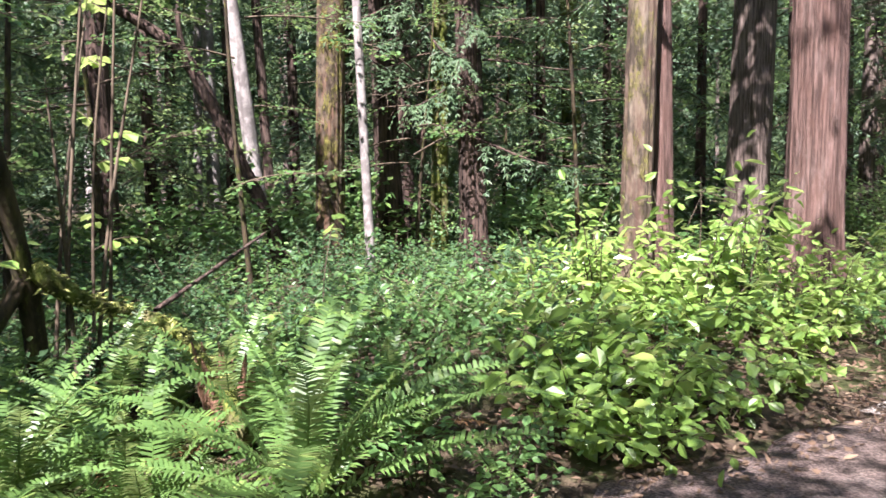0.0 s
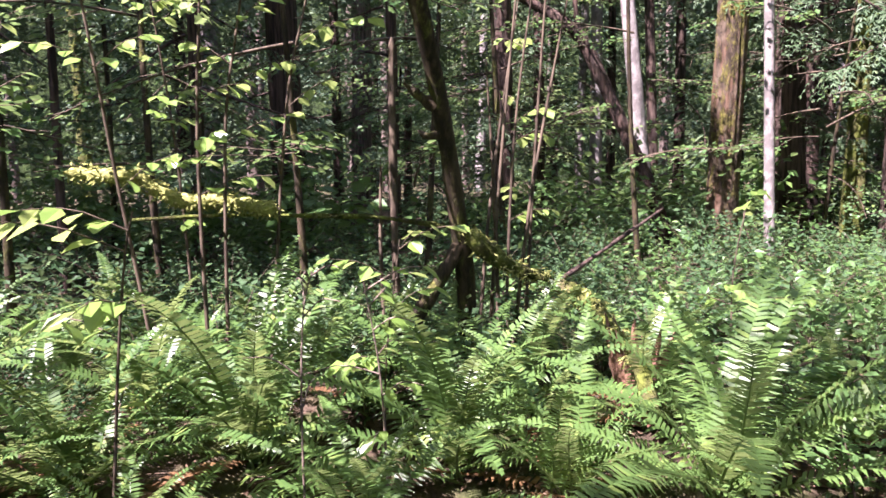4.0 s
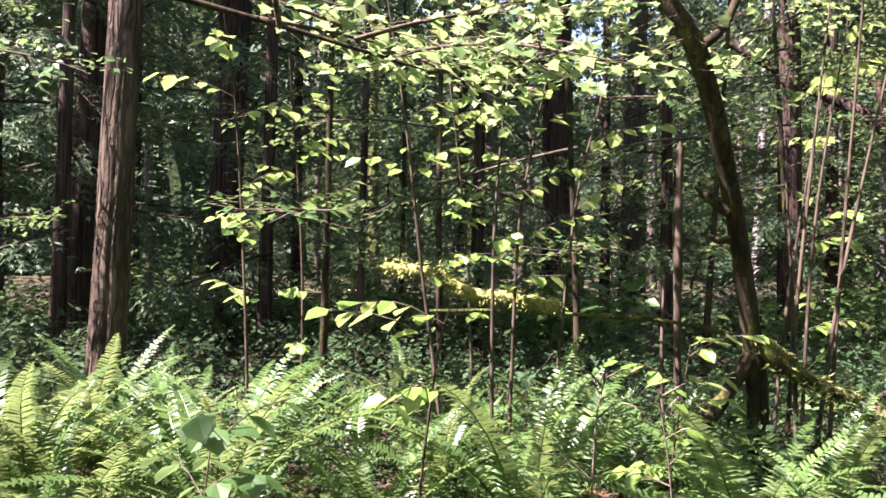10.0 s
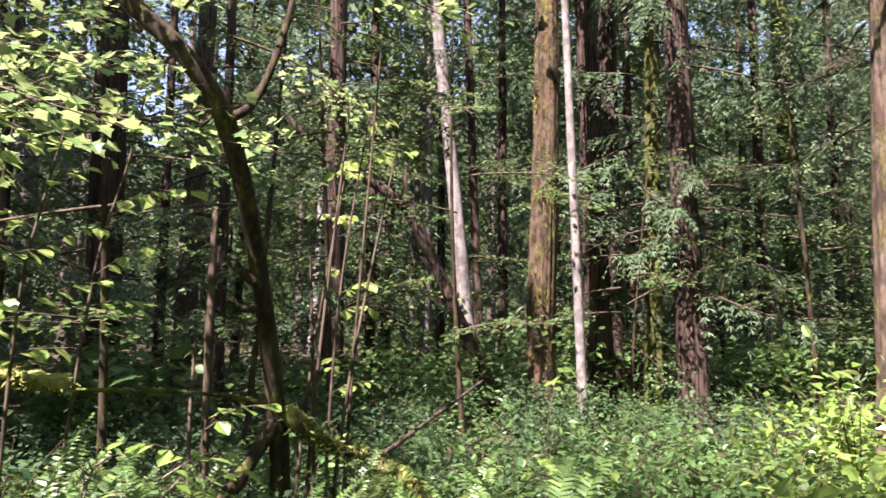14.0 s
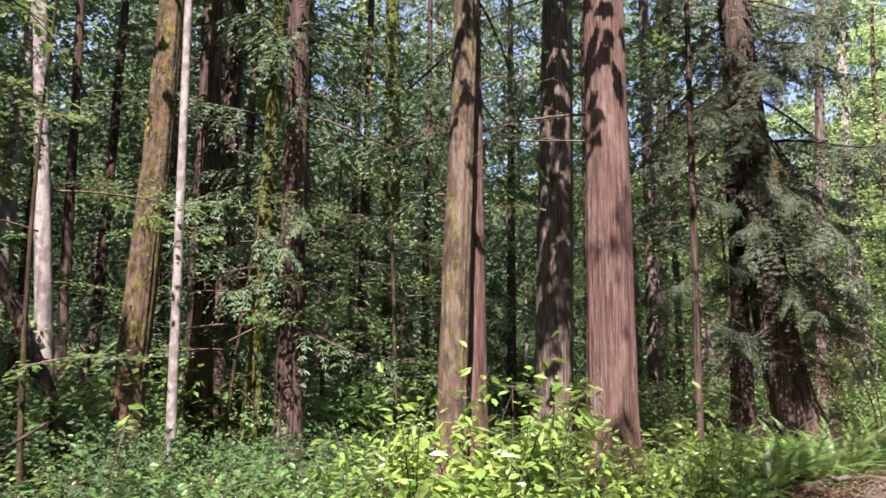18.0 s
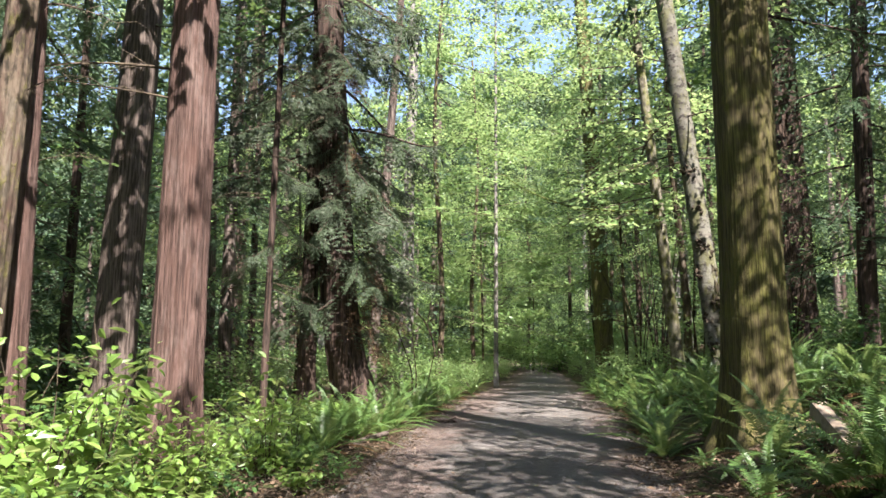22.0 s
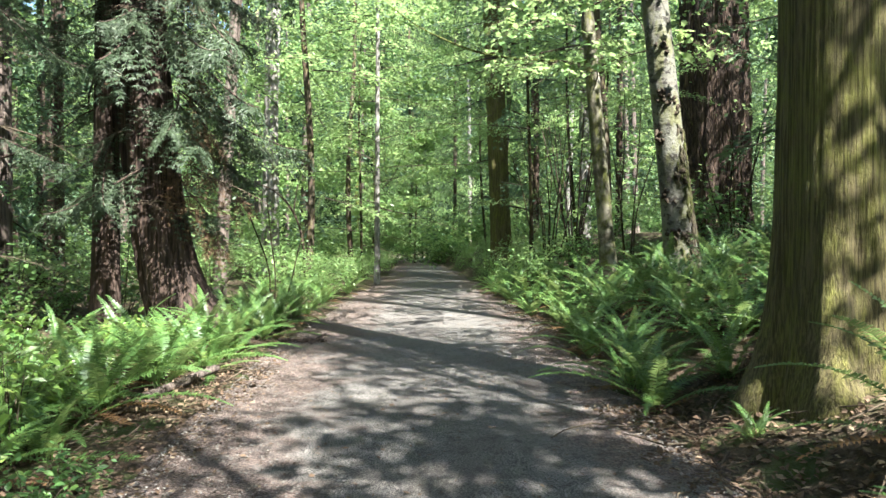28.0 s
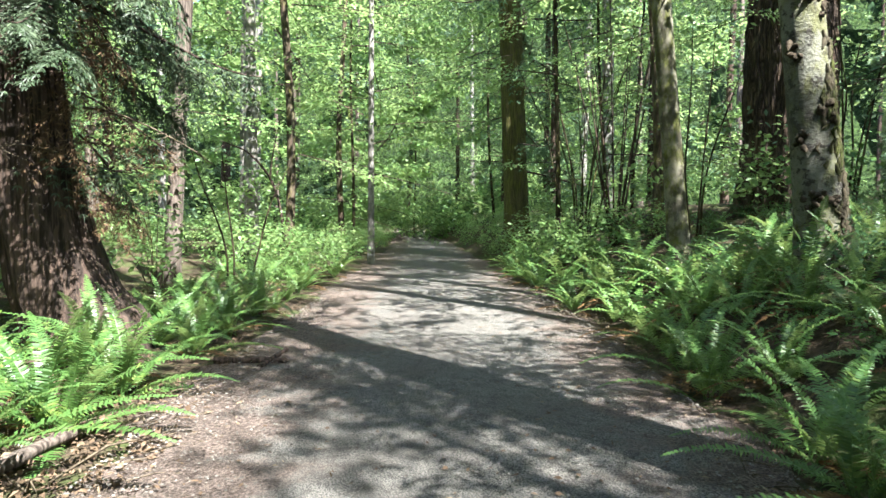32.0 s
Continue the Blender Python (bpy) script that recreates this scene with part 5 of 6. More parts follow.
clothe(narrow, CEDARS_FAR, 11, 8.0, 15, 326, .1, (.6, .9), face=72, fan=22)
clothe(narrow, CEDARS_FAR, 13, 8.2, 17, 324, .1, (.6, 1.1), face=150, fan=120)
# added behind the walker, never seen: its crown keeps sun off the ferns
slim = thing("tree", pose(4.1, -7.2, ground_z(4.1, -7.2)), "unseen fir added behind the start to shade the ferns", "tree", "trees of the wood")
part("trunk", STOCK[1][0], slim, Matrix.Diagonal((.6, .6, .65, 1)))
part("crown", CROWNS_FINE[2], slim, Matrix.Diagonal((1.1, 1.1, .68, 1)))

# far woods that close the view: layered boughs of small leaves, thinner towards the path
far_tr = Geo()


def in_lane(p, wide):
    return (p[:, 0] > left_edge(p[:, 1]) - wide) & (p[:, 0] < right_edge(p[:, 1]) + wide) & (p[:, 1] < 43)


def woods(name, label, mat, clusters, per, d0, d1, z1, seed, where, low=0.9, fine=0.0072, lane=2.2):
    r = np.random.default_rng(seed)
    a, d = r.uniform(0, 2 * np.pi, clusters * 4), np.sqrt(r.uniform(d0**2, d1**2, clusters * 4))
    c = np.stack([-1 + d * np.cos(a), 4 + d * np.sin(a), 0.2 + z1 * r.uniform(0, 1, clusters * 4) ** low], -1)
    c = c[where(c) & (~in_lane(c, lane) | (c[:, 2] > 7))][:clusters]
    c[:, 2] += ground_z(c[:, 0], c[:, 1])
    i = r.integers(0, len(c), clusters * per)
    p = c[i] + r.normal(size=(len(i), 3)) * [0.55, 0.55, 0.16]
    p = p[~in_lane(p, 0.2) | (p[:, 2] > 5)]
    size = np.hypot(p[:, 0], p[:, 1] - 4) * fine * r.uniform(0.6, 1.3, len(p))
    g = leaves(Geo(), p, r.normal(size=(len(p), 3)) * [1, 1, 0.4] - [0, 0, 0.2], spread(r, len(p), 0.6), size, size * 0.65, False)
    tagged(new(name, g.mesh(name, mat)), label, "woods", kind="stuff")


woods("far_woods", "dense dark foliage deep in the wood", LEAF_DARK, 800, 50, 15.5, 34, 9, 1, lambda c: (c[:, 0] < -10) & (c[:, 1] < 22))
woods("far_woods", "conifer foliage deep in the wood, painted sunlit and hazy", NEEDLE_FAR_LIT, 850, 45, 15, 38, 17, 2, lambda c: (c[:, 0] < 14) & (c[:, 1] > -14))
woods("far_woods", "bright sunlit foliage along the far path", LEAF_MAPLE, 640, 92, 17, 46, 14, 3, lambda c: (c[:, 1] > 14) & (np.abs(c[:, 0] - 1) < 18))
woods("far_woods", "high canopy of distant conifers in a hazy, paler green", NEEDLE_FAR_LIT, 1300, 40, 44, 66, 36, 6, lambda c: (c[:, 0] < 6) & (c[:, 2] > 10), 0.7, 0.0105)
woods("far_woods", "high conifer boughs in the wood in a hazy, paler green", NEEDLE_FAR_LIT, 950, 52, 16, 32, 19, 7, lambda c: (c[:, 0] < -1) & (c[:, 1] > 3) & ((c[:, 1] < 16) | (c[:, 0] < -12)) & (c[:, 2] > 6.5), 0.7, 0.0105)
woods("far_woods", "high dark boughs of conifers over the ferns", NEEDLE, 800, 50, 14, 30, 19, 11, lambda c: (c[:, 0] < -8) & (c[:, 1] < 5) & (c[:, 2] > 5), 0.75, 0.0105)
woods("far_woods", "light green canopy closing above the far path", LEAF_MAPLE, 380, 90, 18, 46, 22, 8, lambda c: (c[:, 1] > 20) & (np.abs(c[:, 0] - 1.5) < 10) & (c[:, 2] > 7), 0.7, 0.0068)
woods("far_woods", "high dark boughs of conifers on the bank", NEEDLE, 560, 50, 15, 32, 19, 10, lambda c: (c[:, 0] > 5.5) & (c[:, 1] > 9) & (c[:, 2] > 6), 0.7, 0.0105)
# ring added to hide the low sky, standing in for far woods
hill_r = np.random.default_rng(9)
ha = np.linspace(0, 2 * np.pi, 241)[:-1]
hv = []
for k, f in enumerate((0, .25, .5, .72, .88, 1.0)):
    top = 29 + 4 * np.sin(ha * 5 + 1) + 3 * np.sin(ha * 17) + 2 * np.sin(ha * 31) + hill_r.uniform(-3, 3, 240) * (k > 3)
    rr = 70 + 6 * f + hill_r.uniform(-1.2, 1.2, 240)
    hv.append(np.stack([rr * np.cos(ha), 6 + rr * np.sin(ha), f * top - .5], -1))
hi, hj = np.meshgrid(np.arange(5), np.arange(240), indexing="ij")
hq = np.stack([hi * 240 + hj, hi * 240 + (hj + 1) % 240, (hi + 1) * 240 + (hj + 1) % 240, (hi + 1) * 240 + hj], -1).reshape(-1, 4)
tagged(new("backdrop", Geo().add(np.concatenate(hv), hq).mesh("backdrop", WOODED, False)), "added ring painted as distant woods, hiding the low sky", "backdrop", kind="structure")
woods("far_woods", "light green foliage where the path bends away", LEAF_MAPLE, 90, 50, 40, 54, 9, 5, lambda c: (c[:, 1] > 43.5) & (np.abs(c[:, 0] - 2.5) < 6))
woods("far_woods", "distant dense green foliage of the wood", NEEDLE_FAR_LIT, 500, 45, 34, 62, 17, 4, lambda c: c[:, 0] < 60)
for i in range(28):
    a, d = pool.uniform(0, 6.283), pool.uniform(36, 64)
    x, y = d * math.cos(a), 8 + d * math.sin(a)
    if left_edge(y) - 1 < x < right_edge(y) + 1:
        continue
    z = np.array([0, 4, 10, 18.0])
    tube(far_tr, np.stack([x + 0 * z, y + 0 * z, z - .3 + ground_z(x, y)], -1), np.array([1.15, 1, .85, .5]) * pool.uniform(.14, .35), 7)
tagged(new("far_trunks", far_tr.mesh("far_trunks", BARK_GREY, True)), "distant trunks standing close together", "woods", kind="stuff")
# ---------------------------------------------------------------- understory
und = np.random.default_rng(33)


def scatter(x0, x1, y0, y1, gap, ok, tries=4000):
    pts = []
    for _ in range(tries):
        x, y = und.uniform(x0, x1), und.uniform(y0, y1)
        if ok(x, y) and all((x - a) ** 2 + (y - b) ** 2 > gap * gap for a, b in pts):
            pts.append((x, y))
    return pts


def off_left(x, y):
    return left_edge(y) - x


def off_right(x, y):
    return x - right_edge(y)


undergrowth = {}


def far_bush(kind, x, y, s, seed):
    """Shrubs that the camera never comes near, gathered by kind."""
    r = np.random.default_rng(seed)
    me = kind[seed % len(kind)][0]
    co = np.zeros(len(me.vertices) * 3, np.float32)
    me.vertices.foreach_get("co", co)
    a = r.uniform(0, 6.283)
    co = co.reshape(-1, 3) * s @ np.array([[math.cos(a), math.sin(a), 0], [-math.sin(a), math.cos(a), 0], [0, 0, 1]]) + [x, y, ground_z(x, y)]
    g = undergrowth.setdefault(me.materials[0].name, (me.materials[0], Geo()))[1]
    g.add(co, np.arange(len(co)).reshape(-1, 4))


# low dark shrubs between the trunks
for i, (x, y) in enumerate(scatter(-21, -5.4, -12, 20, .95, lambda x, y: off_left(x, y) > 3.5)):
    near = x > -11
    if x < -13.5 and i % 6:
        continue
    if x < -10.5:
        far_bush(BUSH_FAR if i % 3 else BUSH_SALAL, x, y, und.uniform(.9, 1.5), 1000 + i)
        continue
    bush(BUSH_SALAL if (x + y * .6 < -6 or not near) and y < 3 else BUSH_LOW if near else BUSH_FAR, x, y, und.uniform(.75, 1.2), 1000 + i, "low dark green evergreen shrub between trunks" if y < 3 else "low green shrub under the trees", "understory shrubs")
for i, (x, y) in enumerate(scatter(-16, -2.2, 15, 46, 2.0, lambda x, y: off_left(x, y) > 1.6)):
    if y > 22 or x < -6:
        far_bush(BUSH_FARB if (i % 3) else BUSH_FAR, x, y, und.uniform(.7, 1.25), 2000 + i)
        continue
    bush(BUSH_FARB if (i % 3) else BUSH_FAR, x, y, und.uniform(.7, 1.25), 2000 + i, "leafy light green shrub beside the far path", "understory shrubs")
for i, (x, y) in enumerate(scatter(3, 17, 6, 46, 2.1, lambda x, y: off_right(x, y) > (4.2 if y < 20 else 1.6))):
    if y > 22 or x > 9:
        far_bush(BUSH_FARB if (i % 2) else BUSH_FAR, x, y, und.uniform(.7, 1.25), 3000 + i)
        continue
    bush(BUSH_FARB if (i % 2) else BUSH_FAR, x, y, und.uniform(.7, 1.25), 3000 + i, "leafy green shrub on the bank", "understory shrubs")

for i, (x, y) in enumerate(scatter(-5, 9, 20, 44, 1.0, lambda x, y: .35 < off_left(x, y) < 1.8 or .35 < off_right(x, y) < 2.2)):
    far_bush(BUSH_FARB, x, y, und.uniform(.45, .8), 3500 + i)
for i, (x, y) in enumerate(scatter(-3, 9, 44, 53, 1.3, lambda x, y: True, 400)):
    far_bush(BUSH_FARB if i % 2 else BUSH_FAR, x, y, und.uniform(1.3, 2.0), 3800 + i)
for mat, g in undergrowth.values():
    tagged(new("undergrowth", g.mesh("undergrowth", mat)), "tangled green shrubs far back under the trees", "undergrowth", kind="stuff")

# the sunlit thicket beside the first bend
for i, (x, y) in enumerate(scatter(-6.4, -2.3, 1.7, 7.2, .6, lambda x, y: off_left(x, y) > .12 and x + .25 * y < -1.1)):
    bush(BUSH_BERRY if i % 3 and -x < .78 * y + .6 else BUSH_LOW, x, y, und.uniform(.7, 1.05) * (.75 if off_left(x, y) < 1.2 else 1), 4000 + i, "bramble-like shrub with broad light green leaves", "sunlit thicket")
for i, (x, y, s) in enumerate(((-4.5, 5.2, 1.1), (-3.7, 5.6, 1.0), (-4.2, 6.0, 1.15), (-3.3, 6.4, .9), (-3.0, 7.2, .75), (-5.2, 5.6, 1.05), (-3.4, 7.6, .7), (-2.7, 9.6, .75), (-3.1, 10.2, .8), (-5.6, 6.6, 1.0), (-4.6, 4.4, .8), (-3.5, 6.0, 1.25), (-2.72, 8.45, 1.0), (-3.05, 8.9, .9), (-2.9, 6.6, .8), (-3.75, 6.7, 1.2))):
    bush(BUSH_PLUM, x, y, s, 4500 + i, "upright shrub with fresh yellow-green leaves in sun", "sunlit thicket")

for i, (x, y, s) in enumerate(((-2.75, 2.75, .85), (-3.15, 3.35, 1.0), (-2.55, 3.35, .8), (-3.6, 3.75, 1.05))):
    bush(BUSH_BERRY, x, y, s, 4600 + i, "bramble-like shrub with broad light green leaves", "sunlit thicket")

for i, (x, y) in enumerate(scatter(-10, -5.6, 1.6, 7.6, .75, lambda x, y: True, 900)):
    bush(BUSH_SALAL if i % 4 else BUSH_LOW, x, y, und.uniform(.7, 1.0), 4700 + i, "low green shrub under the trees", "understory shrubs")

# low cover on the bank and along the left side
for i, (x, y) in enumerate(scatter(2.2, 9.5, 4.5, 23, .72, lambda x, y: off_right(x, y) > .9 and (x - 3.36) ** 2 + (y - 9.3) ** 2 > .7 and (y > 9 or x > 3.0))):
    bush(BUSH_LOW if i % 3 else BUSH_SALAL, x, y, und.uniform(.4, .7), 6000 + i, "small low green plant on the bank", "bank plants", "low_plant", cat="plant")
for i, (x, y) in enumerate(scatter(-5.5, -1.9, 6.8, 15, .66, lambda x, y: (.3 if y < 9 else 1.3) < off_left(x, y) < 3.4 and (x + 3.82) ** 2 + (y - 8.3) ** 2 > .4)):
    bush(BUSH_LOW if i % 2 else BUSH_BERRY, x, y, und.uniform(.4, .75), 6500 + i, "small leafy plant beside the path", "path-side plants", "low_plant", cat="plant")

for i, (x, y) in enumerate(scatter(-7.2, -4.1, -3.2, 2.6, .5, lambda x, y: x + .35 * y < -4.4)):
    bush(BUSH_SALAL if i % 4 else BUSH_LOW, x, y, und.uniform(.45, .8), 6800 + i, "low leafy plant under hazel stems", "plants under the hazels", "low_plant", cat="plant")

# ---------------------------------------------------------------- ferns
fl = "green sword fern with arching fronds"
k_ = 0
BED = ((-3.0, 1.12, 1.4, 20), (-3.8, .05, 1.4, 20), (-3.95, -1.0, 1.45, 22), (-3.6, -1.75, 1.1, 16), (-3.5, -2.55, 1.35, 22), (-3.4, -3.65, 1.5, 22), (-3.3, .5, 1.0, 12), (-4.05, 1.25, 1.15, 14), (-3.15, -.5, .95, 13), (-4.35, -2.75, 1.25, 18),
       (-4.6, -1.6, 1.15, 15), (-4.5, .62, 1.25, 14), (-3.05, -3.05, 1.0, 15), (-4.5, -3.9, 1.3, 18), (-3.1, -4.7, 1.3, 20), (-4.55, -.35, 1.05, 13), (-3.35, 1.95, .95, 14), (-2.95, -1.4, .75, 11), (-4.95, 1.15, .8, 12), (-2.98, -2.25, .8, 12))
for (x, y, s, n) in BED:
    k_ += 1
    fern(x, y, ground_z(x, y), s, n, 5000 + k_, "large " + fl + " growing in a dense bed", "fern bed", 2)
for (x, y) in scatter(-6.4, -4.6, -5.5, 1.2, .78, lambda x, y: not (x < -5.3 and y > -.4) and all((x - a) ** 2 + (y - b) ** 2 > .4 for a, b, _, _ in BED)):
    k_ += 1
    fern(x, y, ground_z(x, y), und.uniform(.75, 1.0), int(und.integers(11, 15)), 5000 + k_, fl + " at the back of a bed", "fern bed", 1)
for (x, y, s, n) in ((-2.45, 9.6, .95, 15), (-2.5, 10.6, 1.15, 18), (-2.25, 11.6, 1.2, 18), (-2.0, 12.6, 1.1, 18), (-2.75, 12.2, 1.0, 14), (-1.9, 13.5, 1.05, 17), (-2.4, 14.2, .95, 14), (-1.75, 15.2, .95, 15), (-1.65, 16.5, 1.0, 15), (-1.55, 17.9, 1.05, 15), (-2.3, 17.2, 1.0, 13), (-3.1, 10.9, 1.0, 14)):
    k_ += 1
    fern(x, y, ground_z(x, y), s, n, 5000 + k_, "large " + fl + " along the path edge", "ferns along the path", 2, 10)
for (x, y) in scatter(-5, 0, 8.8, 26, .78, lambda x, y: (.9 if y < 18.5 else .2) < off_left(x, y) < 2.3 and (x + 2.95) ** 2 + (y - 15.36) ** 2 > .6, 2500):
    k_ += 1
    fern(x, y, ground_z(x, y), und.uniform(.6, .95), 13, 5000 + k_, fl + " along the path edge", "ferns along the path", 2, 0, y > 14)
for (x, y) in scatter(2, 8, 9.3, 26, .56, lambda x, y: .1 < off_right(x, y) < (2.9 if y < 16.5 else 1.3) and (x - 3.33) ** 2 + (y - 9.3) ** 2 > .8, 2500):
    k_ += 1
    fern(x, y, ground_z(x, y), und.uniform(.8, 1.1), 12, 5000 + k_, fl + " on the bank beside the path", "ferns on the bank", 2, 8, y > 15.5)
for (x, y, s) in ((2.95, 7.6, .95), (2.75, 5.75, .85), (2.4, 6.5, .75), (3.05, 5.1, .9), (4.15, 6.9, .7), (3.6, 4.9, .9), (2.95, 5.55, 1.0), (3.3, 6.3, .8), (3.9, 5.7, .85), (2.6, 9.0, .3), (4.6, 6.2, .8), (5.4, 8.8, .9), (4.7, 9.6, .8)):
    k_ += 1
    fern(x, y, ground_z(x, y), s * 1.18, 17, 5000 + k_, "low spreading " + fl + " beside the path", "ferns on the bank", 2, 20)
for (x, y) in scatter(-16, -6, -9, 12, 2.2, lambda x, y: off_left(x, y) > 4, 400):
    k_ += 1
    fern(x, y, ground_z(x, y), und.uniform(.6, .9), 9, 5000 + k_, "small fern in the shade of the wood", "shade ferns", 0, 0, True)

# ---------------------------------------------------------------- logs, sticks and litter


def log(x0, x1, r0, mat, label, name="log", bumpy=.08, seed=0, sides=12, cat="log"):
    ob = thing(name, pose(*x0), label, cat)
    limb("wood", [x0, tuple((a + b) / 2 for a, b in zip(x0, x1)), x1], r0, r0 * .85, mat, ob, x0, 16, sides, bumpy, "", seed)
    return ob


post = thing("log", pose(3.12, 7.04, 0.99), "weathered grey squared log with a pale cut end on the bank", "log")
pl = curve([(0, 0, 0), (-0.12, -0.61, -0.12), (-0.23, -1.22, -0.27)], 14)
pr = np.full(14, .068)[:, None] * (1 + und.normal(size=(14, 8)) * .07) * np.array([1, 1.32, 1, 1.32, 1, 1.32, 1, 1.32])
tip = pl[:1] - (pl[1:2] - pl[:1]) * .02
part("wood", tube(Geo(), np.concatenate([tip, pl, pl[-1:] * 1.002]), np.concatenate([pr[:1] * .02, pr, pr[:1] * .02]), 8).mesh("wood", CUTWOOD), post)
rx, ry = -4.15, 1.25
rot = thing("rotten_stump", pose(rx, ry, ground_z(rx, ry)), "crumbling red-brown rotten stump among ferns", "stump")
for i in range(16):
    a = und.uniform(0, 6.283)
    b0 = (rx + .1 * math.cos(a), ry + .1 * math.sin(a), 0)
    limb("splinter", [b0, (b0[0] + .03 * math.cos(a), b0[1] + .03 * math.sin(a), .3), (b0[0] + .1 * math.cos(a), b0[1] + .1 * math.sin(a), und.uniform(.45, .66))], .055, .012, ROTWOOD, rot, (rx, ry, ground_z(rx, ry)), 8, 6, .25, "", i)
log((-1.45, 14.75, .05), (-.75, 14.7, .05), .035, BARK_DARK, "short dark stick at the path edge", "stick", .15, 3, 8, "stick")
log((-1.0, 14.5, .03), (-.78, 14.95, .12), .025, BARK_DARK, "short dark stick at the path edge", "stick", .15, 4, 8, "stick")
log((-2.2, 11.0, .06), (-1.85, 12.6, .06), .05, BARK_GREY, "grey half-buried log edging the path", "log", .12, 5, 10)
log((-5.82, 1.36, .58), (-7.29, 3.03, 1.05), .02, BARK_DARK, "bare dark dead branch reaching over shrubs", "dead_branch", .15, 6, 8, "branch")
lean = thing("leaning_trunk", pose(-11.65, 5.49, ground_z(-11.65, 5.49)), "dark crooked mossy trunk leaning far over", "tree")
limb("trunk", [(-11.65, 5.49, -.2), (-11.85, 5.1, 1.2), (-12.2, 4.3, 3.2), (-12.4, 3.9, 3.9), (-12.9, 3.0, 4.6), (-13.4, 1.8, 5.6)], .15, .07, BARK_DARK, lean, (-11.65, 5.49, ground_z(-11.65, 5.49)), 30, 12, .08, "", 7)
limb("branch", [(-12.35, 4.05, 3.75), (-12.4, 4.0, 4.3), (-12.5, 4.05, 4.7)], .06, .03, BARK_DARK, lean, (-11.65, 5.49, ground_z(-11.65, 5.49)), 8, 8, .1, "", 8)
bent = thing("bent_sapling", pose(-2.03, 26.07, .1), "thin black sapling bent and forked beside the path", "sapling")
limb("stem", [(-2.03, 26.07, -.1), (-2.1, 26.07, 1.2), (-2.35, 26.05, 2.2), (-2.9, 26.0, 2.9), (-3.6, 26, 3.2)], .05, .015, BARK_DARK, bent, (-2.03, 26.07, .1), 20, 7, .05)
limb("fork", [(-2.4, 26.05, 2.3), (-2.3, 26.05, 3.0), (-2.1, 26.05, 3.9)], .025, .008, BARK_DARK, bent, (-2.03, 26.07, .1), 10, 6, .05)

# many-stemmed dark shrub beside the far fir
clump = thing("many_stemmed_shrub", pose(5.0, 22.0, ground_z(5.0, 22.0)), "fan of thin dark bare stems on the bank", "shrub")
for i in range(11):
    a = i * 2.4
    limb("stem", [(5, 22, .3), (5 + .3 * math.cos(a), 22 + .3 * math.sin(a), 2.2), (5 + (.5 + .09 * i) * math.cos(a), 22 + (.5 + .09 * i) * math.sin(a), 4.5 + .2 * i)], .028, .008, BARK_DARK, clump, (5.0, 22.0, ground_z(5.0, 22.0)), 10, 6, .04, "", i)
# mossy bough reaching over the path
over = thing("overhanging_bough", pose(4.2, 18.0, 0), "thin yellow-green bough reaching across above the path", "branch")
limb("bough", [(4.25, 17.95, 5.0), (3.2, 18.0, 5.0), (2.0, 18.1, 5.15), (.9, 18.2, 5.6), (.2, 18.3, 6.1)], .035, .008, BARK_GREENMOSS, over, (4.2, 18, 0), 20, 7, .06)

# litter on the ground and grit on the path
n = 18000
lx = np.concatenate([und.uniform(-6, -1.3, n // 2), und.uniform(1.6, 5.5, n // 2)])
ly = und.uniform(-3, 22, n)
lz = ground_z(lx, ly) + .02
lit = leaves(Geo(), np.stack([lx, ly, lz], -1), und.normal(size=(n, 3)) * [1, 1, .15], spread(und, n, .35), und.uniform(.025, .08, n), und.uniform(.015, .04, n), False)
tagged(new("leaf_litter", lit.mesh("leaf_litter", LITTER)), "dry brown leaves and bits on the forest floor", "litter", kind="stuff")
tw = Geo()
for i in range(1100):
    sd = und.choice([-1, 1])
    y = und.uniform(4, 22)
    x = left_edge(y) - und.normal() * .5 + .1 if sd < 0 else right_edge(y) + und.normal() * .5
    a, le = und.uniform(0, 3.14), und.uniform(.06, .35)
    z = ground_z(x, y) + .03
    tube(tw, [(x, y, z), (x + le * .5 * math.cos(a), y + le * .5 * math.sin(a), z + .015), (x + le * math.cos(a), y + le * math.sin(a), z)], [.004, .005, .002], 4)
tagged(new("twigs", tw.mesh("twigs", STEM)), "small dead twigs strewn along the path sides", "twigs", kind="stuff")
gr = Geo()
n = 20000
y = 4.5 + 17 * und.uniform(0, 1, n) ** 1.4
u = np.where(und.uniform(0, 1, n) < .6, und.beta(.5, .5, n), und.uniform(0, 1, n))
x = left_edge(y) + (right_edge(y) - left_edge(y)) * u
s = und.uniform(.003, .012, n)[:, None, None]
octa = np.array([[1, 0, 0], [0, 1, 0], [-1, 0, 0], [0, -1, 0], [0, 0, .7], [0, 0, -.5]])
v = np.stack([x, y, np.full(n, .045)], -1)[:, None] + octa[None] * s * (1 + und.normal(size=(n, 6, 1)) * .2)
f = np.array([[0, 1, 4], [1, 2, 4], [2, 3, 4], [3, 0, 4]])
gr.add(v.reshape(-1, 3), None, (np.arange(n)[:, None, None] * 6 + f).reshape(-1, 3))
tagged(new("path_grit", gr.mesh("path_grit", PEBBLE)), "loose small stones and crumbs on the gravel", "gravel", kind="stuff")
# dark crumbs of bark and needles, thickest along the path sides
n = 7000
y = und.uniform(4, 22, n)
sd = und.uniform(0, 1, n) < .55
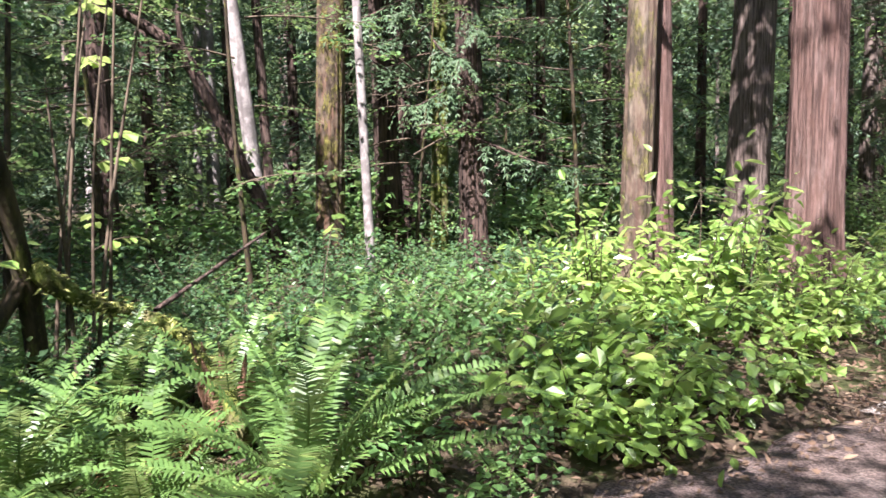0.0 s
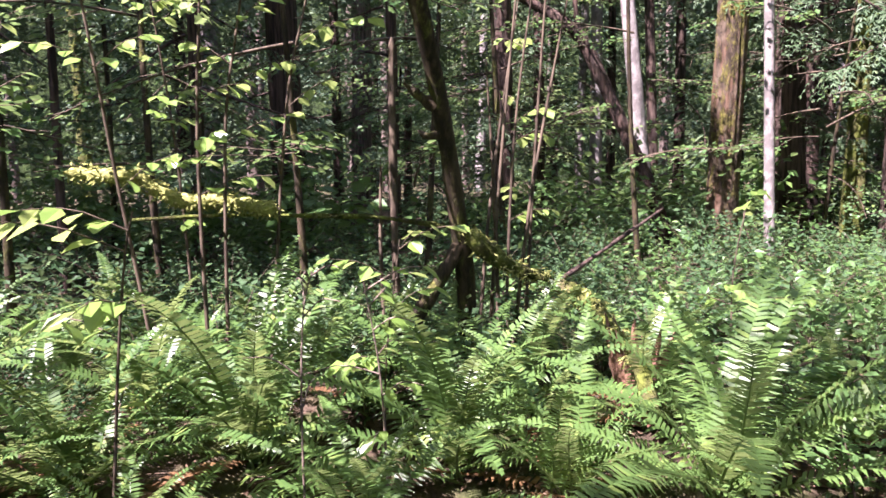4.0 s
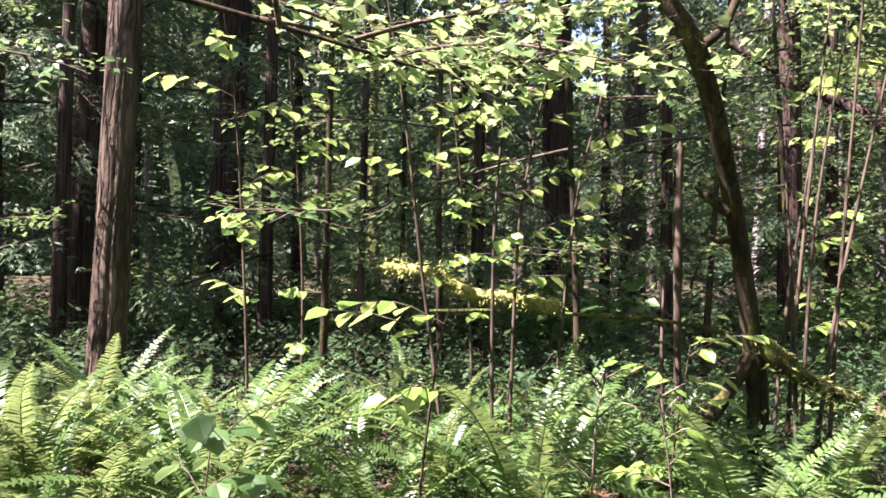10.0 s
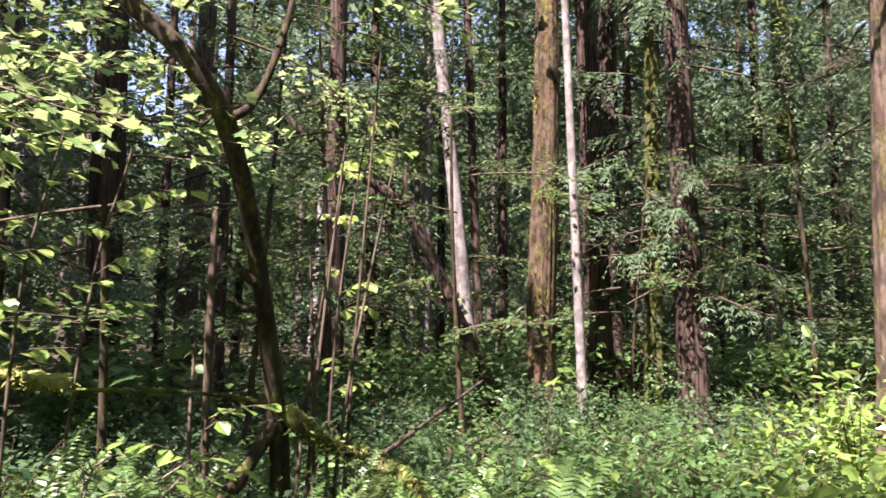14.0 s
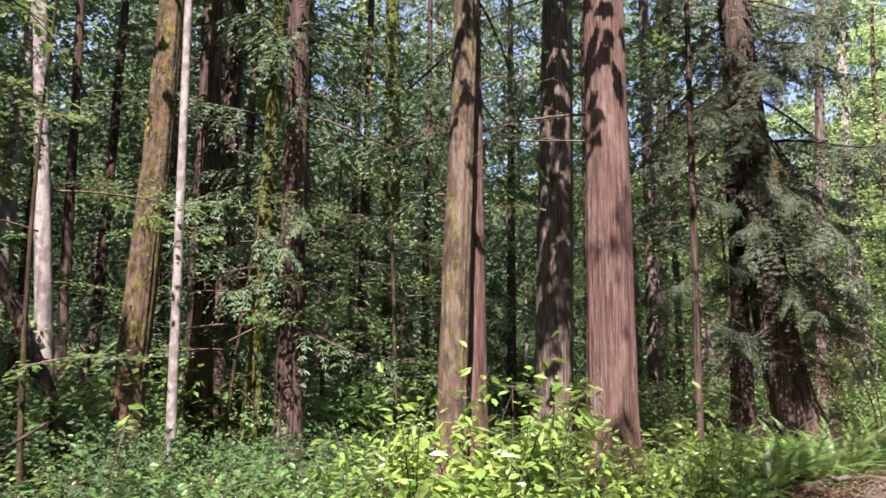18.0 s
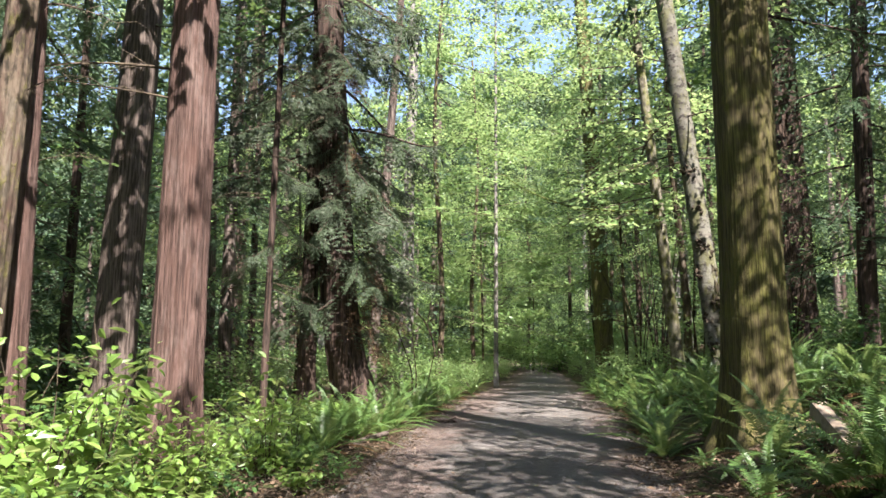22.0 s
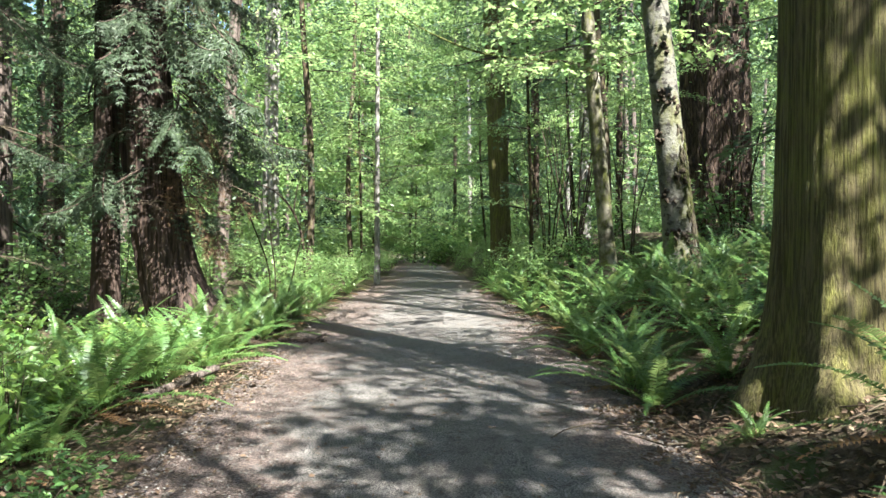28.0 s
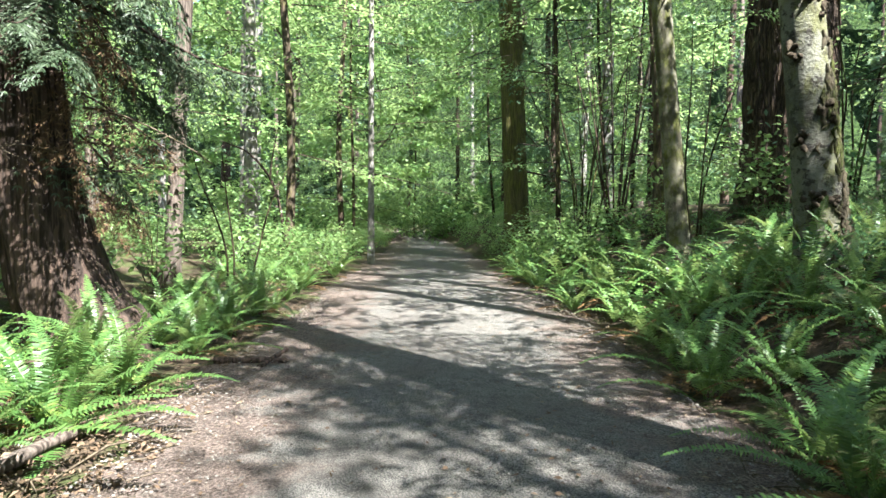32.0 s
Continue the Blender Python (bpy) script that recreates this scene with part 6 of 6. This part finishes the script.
x = np.where(sd, left_edge(y) + np.abs(und.normal(size=n)) * .55 - .25, right_edge(y) - np.abs(und.normal(size=n)) * .4 + .25)
cr = leaves(Geo(), np.stack([x, y, np.full(n, .05)], -1), und.normal(size=(n, 3)) * [1, 1, .1], spread(und, n, .3), und.uniform(.015, .05, n), und.uniform(.006, .018, n), False)
tagged(new("bark_crumbs", cr.mesh("bark_crumbs", BARK_DARK)), "dark crumbs of bark and needles along the path", "debris", kind="stuff")

# fallen leaves and bits on the path, and deeper litter on the open bank
n = 3600
y = 4.5 + 17 * und.uniform(0, 1, n) ** 1.3
u = und.beta(.35, .35, n)
x = left_edge(y) - .2 + (right_edge(y) - left_edge(y) + .4) * u
bits = leaves(Geo(), np.stack([x, y, np.full(n, .052)], -1), und.normal(size=(n, 3)) * [1, 1, .12], spread(und, n, .35), und.uniform(.015, .06, n), und.uniform(.01, .03, n), False)
tagged(new("fallen_leaves", bits.mesh("fallen_leaves", LITTER)), "dry brown fallen leaves scattered over the gravel", "litter", kind="stuff")
n = 7000
x, y = und.uniform(1.75, 4.6, n), und.uniform(3.5, 10.5, n)
bank = leaves(Geo(), np.stack([x, y, ground_z(x, y) + und.uniform(.01, .05, n)], -1), und.normal(size=(n, 3)) * [1, 1, .3], spread(und, n, .6), und.uniform(.03, .10, n), und.uniform(.02, .055, n), False)
tagged(new("bank_litter", bank.mesh("bank_litter", LITTER)), "thick layer of curled brown leaves on the bank", "litter", kind="stuff")
st = Geo()
for i in range(150):
    x, y = (und.uniform(1.9, 4.4), und.uniform(4, 10.5)) if i % 3 else (und.uniform(-3.2, -1.7), und.uniform(6, 14))
    a, le = und.uniform(0, 6.283), und.uniform(.25, .9)
    p = np.array([[x + le * k * math.cos(a), y + le * k * math.sin(a)] for k in (0, .4, .75, 1)]) + und.normal(size=(4, 2)) * .02
    tube(st, np.column_stack([p, ground_z(p[:, 0], p[:, 1]) + und.uniform(.02, .12, 4)]), np.array([.005, .006, .004, .0015]) * und.uniform(.5, 1.5), 5)
tagged(new("dead_sticks", st.mesh("dead_sticks", STEM, True)), "thin dead sticks lying on the litter", "sticks", kind="stuff")
n = 6000
y = und.uniform(1.5, 14, n)
x = left_edge(y) + .3 - und.uniform(0, 1, n) ** 1.3 * 2.4
edge = leaves(Geo(), np.stack([x, y, ground_z(x, y) + und.uniform(.01, .05, n)], -1), und.normal(size=(n, 3)) * [1, 1, .3], spread(und, n, .6), und.uniform(.03, .09, n), und.uniform(.02, .05, n), False)
tagged(new("edge_litter", edge.mesh("edge_litter", LITTER)), "curled brown leaves lying under the path-side shrubs", "litter", kind="stuff")
